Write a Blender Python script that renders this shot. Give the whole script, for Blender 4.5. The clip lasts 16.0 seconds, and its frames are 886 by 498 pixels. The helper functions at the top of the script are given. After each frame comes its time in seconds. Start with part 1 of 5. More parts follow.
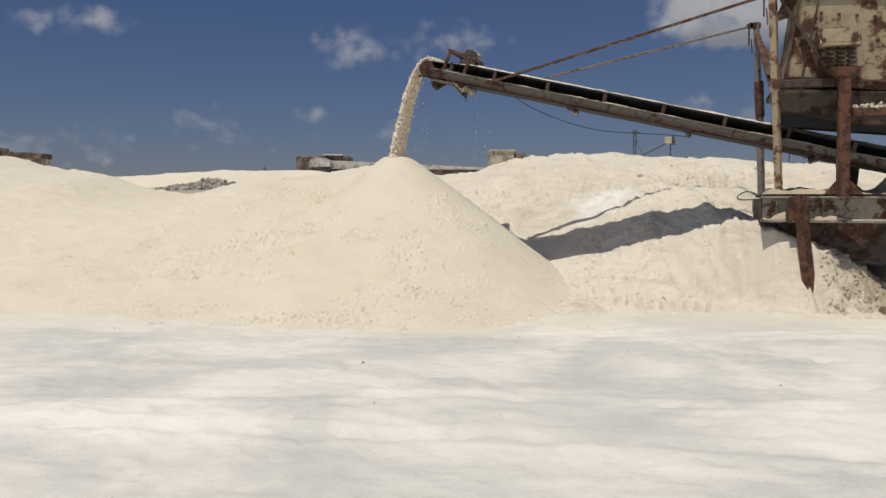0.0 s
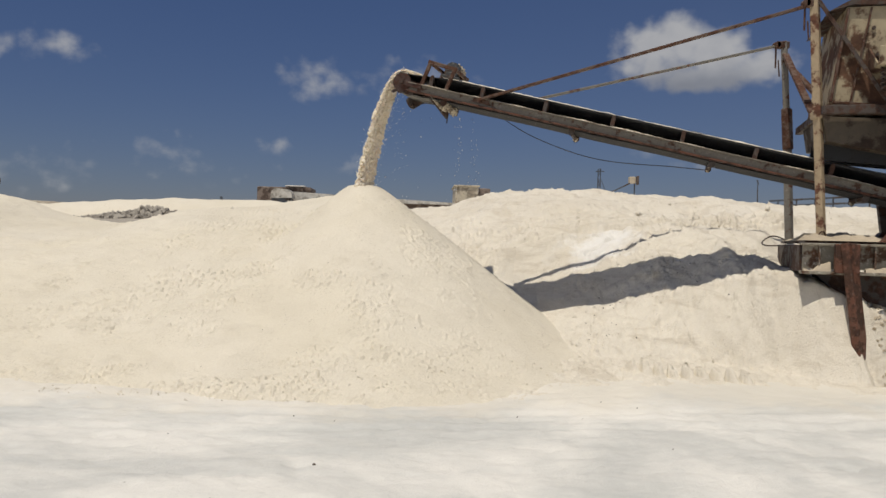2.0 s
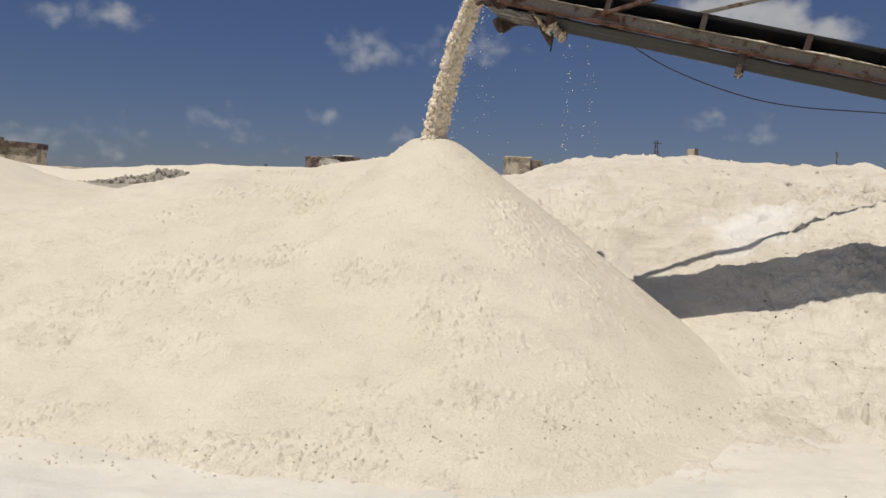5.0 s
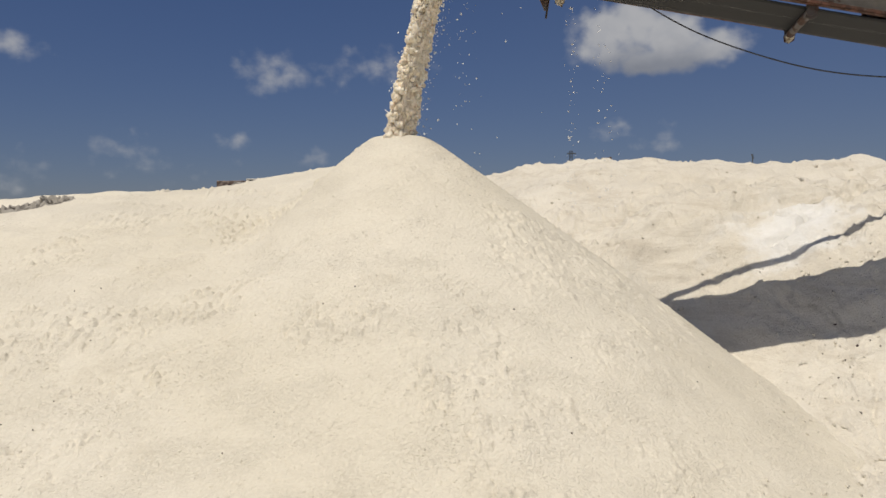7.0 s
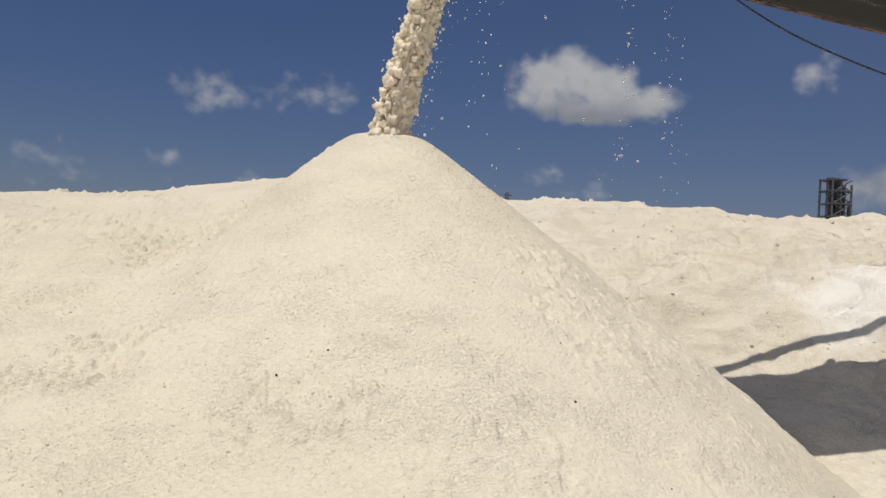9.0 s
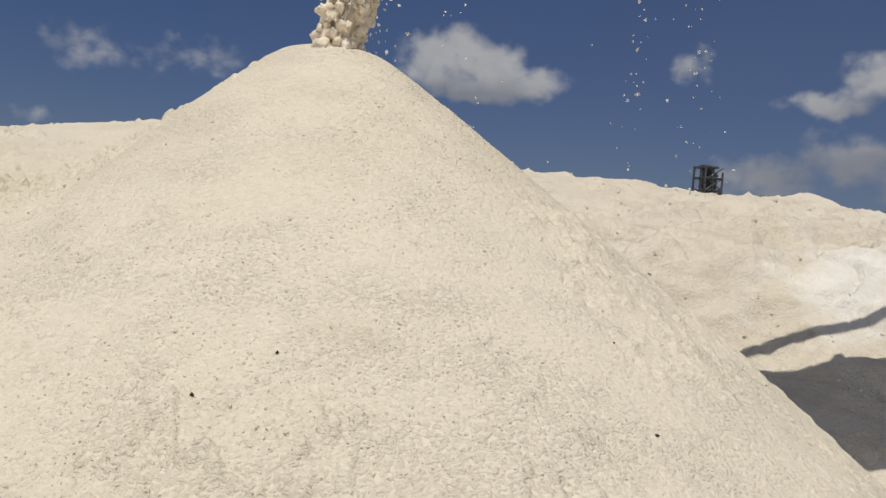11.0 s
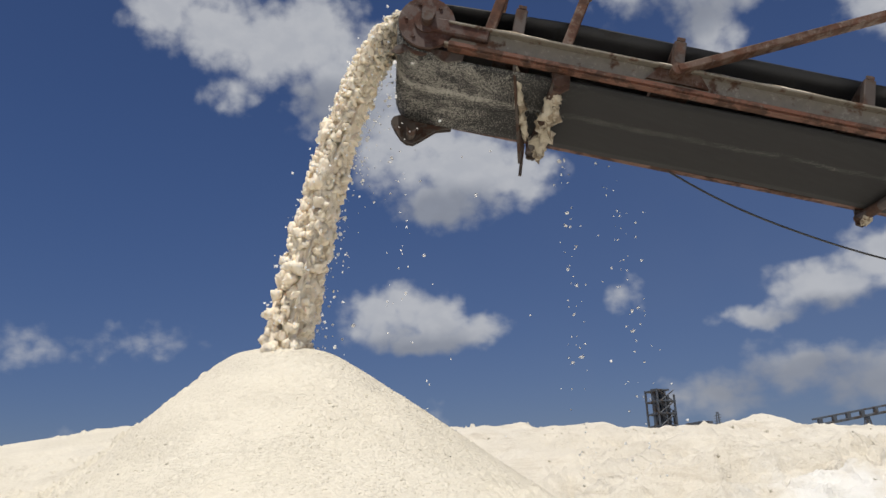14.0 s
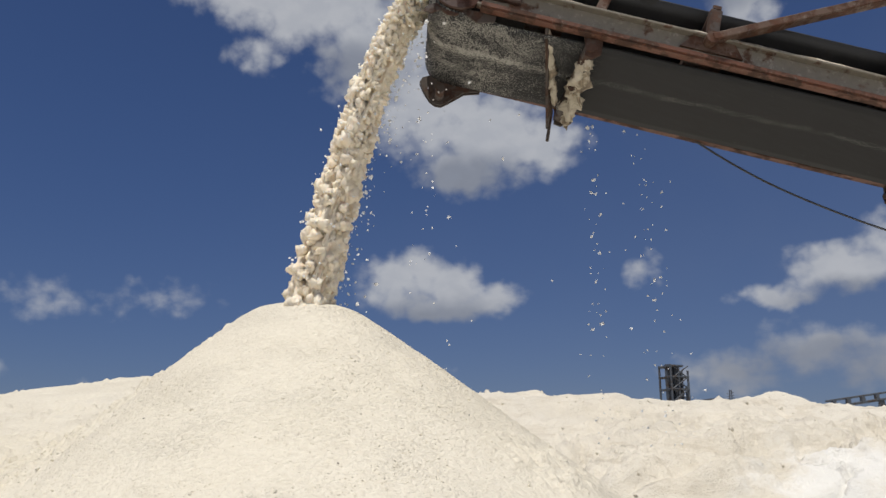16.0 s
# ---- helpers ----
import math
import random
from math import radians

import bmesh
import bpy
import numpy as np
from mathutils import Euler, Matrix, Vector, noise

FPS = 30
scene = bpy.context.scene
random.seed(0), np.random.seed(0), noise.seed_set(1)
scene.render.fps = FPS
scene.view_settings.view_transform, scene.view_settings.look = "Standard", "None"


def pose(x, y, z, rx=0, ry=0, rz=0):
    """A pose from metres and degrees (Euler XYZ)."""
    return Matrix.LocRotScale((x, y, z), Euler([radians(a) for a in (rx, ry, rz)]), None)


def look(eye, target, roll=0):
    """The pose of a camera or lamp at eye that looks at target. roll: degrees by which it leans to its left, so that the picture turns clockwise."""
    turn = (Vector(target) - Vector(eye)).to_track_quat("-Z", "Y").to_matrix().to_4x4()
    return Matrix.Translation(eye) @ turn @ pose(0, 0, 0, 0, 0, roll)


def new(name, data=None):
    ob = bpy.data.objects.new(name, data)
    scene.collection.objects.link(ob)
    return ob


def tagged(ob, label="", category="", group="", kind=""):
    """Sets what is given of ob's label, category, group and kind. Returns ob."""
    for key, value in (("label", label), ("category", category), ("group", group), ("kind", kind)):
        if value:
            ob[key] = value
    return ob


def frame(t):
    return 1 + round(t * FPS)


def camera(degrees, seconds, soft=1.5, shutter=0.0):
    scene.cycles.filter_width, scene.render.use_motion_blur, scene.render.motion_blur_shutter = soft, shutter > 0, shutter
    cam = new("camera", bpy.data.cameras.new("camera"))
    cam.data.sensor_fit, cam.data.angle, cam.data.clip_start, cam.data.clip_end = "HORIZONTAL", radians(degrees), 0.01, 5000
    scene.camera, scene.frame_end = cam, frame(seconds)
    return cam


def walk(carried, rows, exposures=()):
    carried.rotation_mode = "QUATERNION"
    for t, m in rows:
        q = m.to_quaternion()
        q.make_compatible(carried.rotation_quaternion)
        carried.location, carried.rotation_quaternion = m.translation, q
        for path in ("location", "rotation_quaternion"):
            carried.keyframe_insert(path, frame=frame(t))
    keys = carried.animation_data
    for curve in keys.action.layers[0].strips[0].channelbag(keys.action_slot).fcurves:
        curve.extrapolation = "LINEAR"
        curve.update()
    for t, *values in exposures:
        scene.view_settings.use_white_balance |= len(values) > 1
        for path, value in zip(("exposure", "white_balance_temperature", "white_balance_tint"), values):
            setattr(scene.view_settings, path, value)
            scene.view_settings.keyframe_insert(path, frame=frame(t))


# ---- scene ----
cam = camera(55.3, 16.0)
PATH = [
    (0, (0.049, -0.054, 1.523), (0.035, 1.943, 1.418), 0.2),
    (0.5, (-0.013, 0.498, 1.514), (-0.028, 2.494, 1.387), 1.0),
    (1, (-0.029, 1.099, 1.499), (0.025, 3.093, 1.357), 1.7),
    (1.5, (-0.046, 1.701, 1.547), (0.021, 3.698, 1.457), 2.4),
    (2, (-0.155, 2.273, 1.584), (-0.079, 4.271, 1.562), 1.5),
    (2.5, (-0.14, 2.951, 1.534), (-0.096, 4.95, 1.494), 1.5),
    (3, (-0.206, 3.582, 1.546), (-0.191, 5.581, 1.481), 3.2),
    (3.5, (-0.206, 4.231, 1.557), (-0.236, 6.23, 1.511), 2.8),
    (4, (-0.335, 4.766, 1.597), (-0.428, 6.762, 1.506), 2.3),
    (6.5, (-0.932, 7.541, 1.603), (-0.797, 9.534, 1.512), 0.31),
    (7, (-1.106, 8.067, 1.600), (-0.946, 10.060, 1.553), -0.59),
    (7.5, (-1.218, 8.556, 1.638), (-1.067, 10.550, 1.621), -0.21),
    (8, (-1.317, 9.074, 1.649), (-1.062, 11.058, 1.638), 2.36),
    (8.5, (-1.320, 9.558, 1.636), (-1.078, 11.543, 1.672), 2.76),
    (9, (-1.360, 10.009, 1.610), (-1.035, 11.982, 1.649), 3.39),
    (11.5, (-1.514, 11.421, 1.533), (-0.908, 13.327, 1.51), 5.2),
    (12, (-1.537, 11.434, 1.531), (-0.983, 13.355, 1.483), 4.8),
    (12.5, (-1.555, 11.416, 1.555), (-1.02, 13.342, 1.612), 4.3),
    (13, (-1.547, 11.38, 1.587), (-0.958, 13.272, 1.861), 2.5),
    (13.5, (-1.526, 11.323, 1.634), (-0.885, 13.163, 2.083), -0.1),
    (14, (-1.534, 11.266, 1.668), (-0.867, 13.059, 2.252), -2.4),
    (14.5, (-1.541, 11.232, 1.681), (-0.858, 12.982, 2.367), -3.1),
    (15, (-1.565, 11.214, 1.685), (-0.871, 12.957, 2.377), -2.1),
    (15.5, (-1.574, 11.259, 1.649), (-0.885, 13.032, 2.268), -0.8),
    (16, (-1.561, 11.27, 1.638), (-0.93, 13.098, 2.149), 0.1),
]
EXPOSURES = [(t, stops, kelvin, 10.0) for t, stops, kelvin in (
    (0.0, -0.25, 6500), (9.0, -0.18, 6500), (11.5, -0.30, 6500), (12.5, -0.26, 6500), (13.0, -0.16, 6450), (13.5, 0.12, 6350),
    (14.0, 0.03, 6250), (14.5, 0.27, 6200), (15.0, 0.64, 6200), (15.5, 0.35, 6200), (16.0, -0.05, 6200))]
walk(cam, [(t, look(eye, target, roll)) for t, eye, target, roll in PATH], EXPOSURES)

# ---- world, sun ----
SUN_FROM = Vector((-0.20, -0.31, 1.0)).normalized()
SUN_EL = math.asin(SUN_FROM.z)
SUN_AZ = math.atan2(SUN_FROM.x, SUN_FROM.y)
SKY_STRENGTH, SUN_STRENGTH = 0.06, 3.6


class Nodes:
    """Short hand for node trees."""

    def __init__(self, tree):
        self.t = tree
        tree.nodes.clear()

    def add(self, kind, **props):
        n = self.t.nodes.new(kind)
        for k, v in props.items():
            if k == "operation":
                n.operation = v
            elif k == "blend_type":
                n.blend_type = v
            elif k == "data_type":
                n.data_type = v
            elif k == "sky_type":
                n.sky_type = v
            elif k == "feature":
                n.feature = v
            elif k == "interpolation_type":
                n.interpolation_type = v
        return n

    def link(self, a, b):
        self.t.links.new(a, b)

    def put(self, socket, v):
        if isinstance(v, bpy.types.NodeSocket):
            self.link(v, socket)
        else:
            socket.default_value = v

    def math(self, op, a, b=0.0, c=0.0, clamp=False):
        n = self.add("ShaderNodeMath", operation=op)
        n.use_clamp = clamp
        for s, v in zip(n.inputs, (a, b, c)):
            self.put(s, v)
        return n.outputs[0]

    def vec(self, op, a, b=(0, 0, 0)):
        n = self.add("ShaderNodeVectorMath", operation=op)
        self.put(n.inputs[0], a)
        self.put(n.inputs[1], b)
        return n.outputs["Value"] if op in ("LENGTH", "DOT_PRODUCT", "DISTANCE") else n.outputs[0]

    def noise(self, vector, scale, detail=4.0, rough=0.55, colour=False, distortion=0.0):
        n = self.add("ShaderNodeTexNoise")
        self.put(n.inputs["Vector"], vector)
        n.inputs["Scale"].default_value = scale
        n.inputs["Detail"].default_value = detail
        n.inputs["Roughness"].default_value = rough
        n.inputs["Distortion"].default_value = distortion
        return n.outputs["Color" if colour else "Fac"]

    def voronoi(self, vector, scale, out="Distance"):
        n = self.add("ShaderNodeTexVoronoi")
        self.put(n.inputs["Vector"], vector)
        n.inputs["Scale"].default_value = scale
        return n.outputs[out]

    def ramp(self, fac, lo, hi, a=0.0, b=1.0, smooth=True):
        n = self.add("ShaderNodeMapRange")
        n.interpolation_type = "SMOOTHSTEP" if smooth else "LINEAR"
        for s, v in zip(n.inputs, (fac, lo, hi, a, b)):
            self.put(s, v)
        return n.outputs[0]

    def mix(self, fac, a, b, blend="MIX"):
        n = self.add("ShaderNodeMix", data_type="RGBA", blend_type=blend)
        self.put(n.inputs["Factor"], fac)
        for key, v in (("A", a), ("B", b)):
            s = [i for i in n.inputs if i.name == key and i.type == "RGBA"][0]
            self.put(s, v if isinstance(v, bpy.types.NodeSocket) else (*v, 1.0)[:4])
        return [o for o in n.outputs if o.type == "RGBA"][0]

    def scaled(self, vector, sx, sy, sz):
        return self.vec("MULTIPLY", vector, (sx, sy, sz))


# Clouds as soft lumps over the sky: azimuth from +y to the right, elevation, half widths (all degrees) and density.
CLOUD_FAIR = [(15.6, 13.4, 2.5, 2.3, 1.0), (17.6, 13.9, 2.2, 1.9, 1.0), (19.8, 13.0, 2.8, 2.0, 1.0), (22.4, 12.2, 2.6, 1.4, 0.95), (18.8, 11.8, 5.4, 1.3, 0.95)]
CLOUD_GREAT = [(0.5, 32.8, 3.36, 2.91, 1.0), (2.6, 34.4, 2.24, 1.79, 0.9), (4.4, 31.8, 4.26, 2.8, 1.0), (8.2, 31.2, 5.15, 3.36, 1.0), (11.4, 32.0, 4.26, 3.81, 1.0), (14.0, 28.4, 5.15, 4.48, 1.0),
               (18.0, 25.2, 5.38, 4.26, 1.0), (22.3, 23.4, 5.82, 4.03, 1.0), (26.2, 22.6, 3.58, 2.69, 0.95), (20.4, 21.0, 4.26, 2.24, 1.0), (5.6, 27.8, 2.24, 1.46, 0.6), (17.0, 30.5, 3.81, 2.91, 0.9)]
CLOUD_HIGH = [(28.5, 37.6, 5.5, 3.0, 0.95), (36.0, 35.2, 6.0, 3.8, 1.0), (42.0, 33.8, 5.2, 4.2, 1.0), (40.6, 30.2, 3.0, 3.0, 0.9),
              (52.5, 29.4, 3.8, 3.0, 1.0), (56.0, 31.0, 4.6, 4.0, 1.0), (53.4, 23.4, 2.8, 2.0, 0.9), (46.0, 37.0, 5.0, 3.0, 0.9)]
CLOUD_LOW = [(49.0, 14.2, 4.0, 2.3, 1.0), (45.0, 13.0, 4.0, 1.9, 1.0), (41.0, 11.6, 3.0, 1.0, 0.9), (54.0, 13.6, 4.6, 2.8, 1.0),
             (43.0, 8.2, 4.4, 2.0, 0.8), (38.0, 6.8, 4.0, 1.8, 0.65), (48.0, 7.4, 5.4, 2.2, 0.8), (32.7, 13.6, 1.4, 1.2, 0.5), (35.5, 7.0, 2.4, 0.8, 0.5)]
CLOUD_SMALL = [(-6.2, 10.9, 3.08, 1.2, 0.36), (0.5, 11.6, 3.52, 1.1, 0.23), (-22.5, 12.0, 2.2, 1.1, 0.34), (-25.7, 11.8, 1.76, 0.7, 0.23), (-16.5, 5.9, 2.2, 0.9, 0.18), (-14.6, 4.7, 1.98, 0.8, 0.21),
               (-9.2, 6.4, 1.1, 0.9, 0.21), (-23.0, 4.4, 2.42, 1.0, 0.18), (16.2, 7.2, 1.54, 0.6, 0.23), (19.2, 6.5, 1.76, 0.8, 0.29), (-28.0, 4.0, 2.64, 1.2, 0.23), (-4.0, 5.6, 1.43, 0.6, 0.2)]
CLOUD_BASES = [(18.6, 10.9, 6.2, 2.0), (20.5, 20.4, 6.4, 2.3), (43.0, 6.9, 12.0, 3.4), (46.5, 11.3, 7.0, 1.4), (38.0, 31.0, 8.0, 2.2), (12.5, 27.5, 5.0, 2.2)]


def make_world():
    world = bpy.data.worlds.new("daylight")
    scene.world = world
    world.use_nodes = True
    g = Nodes(world.node_tree)
    sky = g.add("ShaderNodeTexSky", sky_type="NISHITA")
    sky.sun_disc = False
    sky.sun_elevation, sky.sun_rotation = SUN_EL, SUN_AZ
    sky.altitude, sky.air_density, sky.dust_density, sky.ozone_density = 0, 1.0, 0.2, 3.0
    way = g.add("ShaderNodeTexCoord").outputs["Generated"]
    sep = g.add("ShaderNodeSeparateXYZ")
    g.link(way, sep.inputs[0])
    az = g.math("MULTIPLY", g.math("ARCTAN2", sep.outputs[0], sep.outputs[1]), 57.29578)
    el = g.math("MULTIPLY", g.math("ARCSINE", sep.outputs[2]), 57.29578)
    comb = g.add("ShaderNodeCombineXYZ")
    g.link(az, comb.inputs[0])
    g.link(el, comb.inputs[1])
    flat = g.vec("ADD", comb.outputs[0], (0.0, 0.75, 0.0))
    warp = g.vec("MULTIPLY", g.vec("SUBTRACT", g.noise(flat, 0.42, 3, 0.5, colour=True), (0.5, 0.5, 0.5)), (2.6, 2.0, 0.0))
    place = g.vec("ADD", flat, warp)

    def lumps(rows, solid):
        best = None
        for row in rows:
            off = g.vec("MULTIPLY", g.vec("SUBTRACT", place, (row[0], row[1], 0)), (1 / row[2], 1 / row[3], 0))
            m = g.math("SUBTRACT", 1.0, g.vec("LENGTH", off))
            if solid:
                m = g.math("MULTIPLY", m, row[4])
            best = m if best is None else g.math("SMOOTH_MAX", best, m, 0.25)
        return best

    body = lumps(CLOUD_FAIR + CLOUD_GREAT + CLOUD_HIGH + CLOUD_LOW + CLOUD_SMALL, True)
    fine = g.noise(g.scaled(flat, 1, 1.3, 1), 0.75, 6, 0.52)
    puffs = g.voronoi(g.vec("ADD", flat, g.vec("MULTIPLY", g.noise(flat, 1.6, 3, 0.5, colour=True), (0.5, 0.5, 0))), 0.85)
    cover = g.math("ADD", body, g.math("MULTIPLY", g.math("SUBTRACT", fine, 0.5), 0.62))
    cover = g.math("ADD", cover, g.math("MULTIPLY", g.math("SUBTRACT", 0.42, puffs), 0.30))
    # unseen clouds added beyond the camera's view, to whiten and lift the shadow fill
    away = g.math("MAXIMUM", g.ramp(g.math("ABSOLUTE", az), 62, 80), g.ramp(el, 46, 58))
    rest = g.math("MULTIPLY", g.math("SUBTRACT", g.noise(way, 2.6, 6, 0.6), 0.46), 5.0)
    rest = g.math("SUBTRACT", g.math("MULTIPLY", g.math("ADD", rest, 1.0), away), 1.0)
    cover = g.math("MAXIMUM", cover, rest)
    alpha = g.ramp(cover, -0.06, 0.60)
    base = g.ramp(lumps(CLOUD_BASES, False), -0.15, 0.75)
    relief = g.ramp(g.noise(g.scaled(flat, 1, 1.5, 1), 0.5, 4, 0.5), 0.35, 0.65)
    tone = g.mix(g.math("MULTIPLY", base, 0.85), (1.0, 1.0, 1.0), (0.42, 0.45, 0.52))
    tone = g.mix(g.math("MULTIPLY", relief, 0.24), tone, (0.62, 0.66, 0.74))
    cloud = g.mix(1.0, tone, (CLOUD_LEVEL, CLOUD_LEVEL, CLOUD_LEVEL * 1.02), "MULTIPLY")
    low = g.ramp(el, 0.0, 26.0)
    skyc = g.mix(1.0, sky.outputs[0], g.mix(low, SKY_LOW, SKY_TINT), "MULTIPLY")
    veil = g.math("MULTIPLY", g.ramp(az, -10, 55), g.ramp(el, 42, 4))
    veil = g.math("MULTIPLY", veil, g.ramp(g.noise(flat, 0.06, 4, 0.5), 0.3, 0.7, 0.10, 0.20))
    skyc = g.mix(veil, skyc, (CLOUD_LEVEL * 0.42, CLOUD_LEVEL * 0.47, CLOUD_LEVEL * 0.56))
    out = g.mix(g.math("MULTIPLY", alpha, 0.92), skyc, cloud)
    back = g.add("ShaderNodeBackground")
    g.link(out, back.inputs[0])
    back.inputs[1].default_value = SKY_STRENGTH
    end = g.add("ShaderNodeOutputWorld")
    g.link(back.outputs[0], end.inputs[0])


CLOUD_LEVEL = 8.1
SKY_TINT, SKY_LOW = (0.57, 0.635, 0.86), (0.52, 0.535, 0.72)
make_world()
sun = new("sun", bpy.data.lights.new("sun", "SUN"))
sun.data.energy, sun.data.angle, sun.data.color = SUN_STRENGTH, radians(0.55), (1.0, 0.925, 0.80)
sun.matrix_world = look(SUN_FROM * 60, (0, 0, 0))


# ---- materials ----
def material(name):
    m = bpy.data.materials.new(name)
    m.use_nodes = True
    g = Nodes(m.node_tree)
    bsdf = g.add("ShaderNodeBsdfPrincipled")
    end = g.add("ShaderNodeOutputMaterial")
    g.link(bsdf.outputs[0], end.inputs[0])
    where = g.add("ShaderNodeTexCoord").outputs["Object"]
    return m, g, bsdf, where


def bump(g, bsdf, height, strength, distance):
    n = g.add("ShaderNodeBump")
    n.inputs["Strength"].default_value = strength
    n.inputs["Distance"].default_value = distance
    g.link(height, n.inputs["Height"])
    g.link(n.outputs[0], bsdf.inputs["Normal"])


def salt_material(name, pale, warm, dirt, dirty=0.25, clean_spot=None, dirty_spot=None, layered=0.0, relief=0.016):
    m, g, b, p = material(name)

    def spot(x, y, rx, ry):
        off = g.vec("MULTIPLY", g.vec("SUBTRACT", p, (x, y, 0)), (1 / rx, 1 / ry, 0))
        edge = g.math("SUBTRACT", 1.0, g.vec("LENGTH", off))
        return g.math("ADD", edge, g.math("MULTIPLY", g.math("SUBTRACT", g.noise(p, 2.6, 5, 0.65), 0.5), 2.2))

    broad = g.ramp(g.noise(p, 0.55, 5, 0.6), 0.35, 0.68)
    col = g.mix(broad, pale, warm)
    grain = g.ramp(g.noise(p, 46.0, 3, 0.6), 0.3, 0.7)
    col = g.mix(g.math("MULTIPLY", grain, 0.20), col, dirt)
    blotch = g.ramp(g.noise(g.scaled(p, 1, 1, 2.2), 2.4, 6, 0.68), 0.56, 0.78)
    col = g.mix(g.math("MULTIPLY", blotch, dirty), col, dirt)
    # small dark spots put the shade between clumps into the colour, in patches
    clump_shade = g.math("MULTIPLY", g.ramp(g.noise(p, 34.0, 5, 0.75), 0.55, 0.66), g.ramp(g.noise(p, 2.1, 5, 0.65), 0.45, 0.62))
    col = g.mix(g.math("MULTIPLY", clump_shade, 0.60), col, tuple(c * 0.82 for c in dirt))
    speck = g.ramp(g.voronoi(p, 9.0), 0.02, 0.045, 1.0, 0.0)
    gate = g.ramp(g.noise(p, 1.7, 2, 0.5), 0.55, 0.62)
    col = g.mix(g.math("MULTIPLY", g.math("MULTIPLY", speck, gate), 0.30), col, (0.16, 0.13, 0.10))
    if layered:
        seams = g.ramp(g.noise(g.scaled(p, 1.1, 0.5, 3.5), 1.3, 7, 0.72, distortion=0.8), 0.50, 0.64)
        col = g.mix(g.math("MULTIPLY", seams, layered), col, dirt)
        drags = g.ramp(g.noise(g.scaled(p, 3.0, 0.7, 0.8), 1.3, 6, 0.7, distortion=0.6), 0.60, 0.70)
        col = g.mix(g.math("MULTIPLY", drags, layered), col, tuple(c * 0.75 for c in dirt))
    if dirty_spot:
        col = g.mix(g.ramp(spot(*dirty_spot), 0.0, 0.6, 0.0, 0.85), col, (0.44, 0.375, 0.285))
    if clean_spot:
        col = g.mix(g.ramp(spot(*clean_spot), 0.0, 0.9, 0.0, 0.85), col, (0.88, 0.87, 0.84))
    g.link(col, b.inputs["Base Color"])
    b.inputs["Roughness"].default_value = 0.85
    b.inputs["Specular IOR Level"].default_value = 0.25
    # grains stick together in clumps, which lie in drifts
    q = g.scaled(p, 1.0, 1.25, 1.25)
    clump = g.ramp(g.noise(q, 70.0, 4, 0.62), 0.42, 0.70)
    drifts = g.ramp(g.noise(g.scaled(p, 0.9, 1.3, 1.6), 2.6, 5, 0.65), 0.38, 0.64, 0.45, 1.0)
    h = g.math("ADD", g.math("MULTIPLY", g.noise(p, 46.0, 3, 0.6), 0.55), g.math("MULTIPLY", g.noise(p, 17.0, 3, 0.6), 0.45))
    h = g.math("ADD", h, g.math("MULTIPLY", g.math("MULTIPLY", clump, drifts), 0.20))
    bump(g, b, h, 1.0, relief)
    return m


SALT = salt_material("fresh_salt", (0.775, 0.724, 0.615), (0.74, 0.685, 0.565), (0.53, 0.465, 0.36), 0.30)
OLD_SALT = salt_material("old_salt", (0.79, 0.742, 0.645), (0.735, 0.68, 0.575), (0.55, 0.485, 0.385), 0.55, (3.0, 16.1, 0.85, 0.70), (6.75, 12.3, 1.35, 1.1), 0.45, 0.020)


def falling_material():
    m, g, b, p = material("falling_salt")
    col = g.mix(g.ramp(g.noise(p, 30.0, 4, 0.6), 0.35, 0.65), (0.88, 0.79, 0.65), (0.79, 0.68, 0.52))
    g.link(col, b.inputs["Base Color"])
    b.inputs["Roughness"].default_value = 0.6
    b.inputs["Subsurface Weight"].default_value = 0.35
    b.inputs["Subsurface Radius"].default_value = (0.014, 0.012, 0.009)
    b.inputs["Subsurface Scale"].default_value = 1.0
    bump(g, b, g.noise(p, 120.0, 3, 0.6), 0.5, 0.006)
    return m


FALLING_SALT = falling_material()


def crystal_material():
    m, g, b, p = material("salt_crystals")
    g.link(g.mix(g.noise(p, 40.0, 2, 0.5), (0.90, 0.90, 0.89), (0.96, 0.96, 0.96)), b.inputs["Base Color"])
    b.inputs["Roughness"].default_value = 0.18
    b.inputs["Subsurface Weight"].default_value = 0.8
    b.inputs["Subsurface Radius"].default_value = (0.03, 0.03, 0.03)
    b.inputs["Subsurface Scale"].default_value = 1.0
    return m


CRYSTALS = crystal_material()


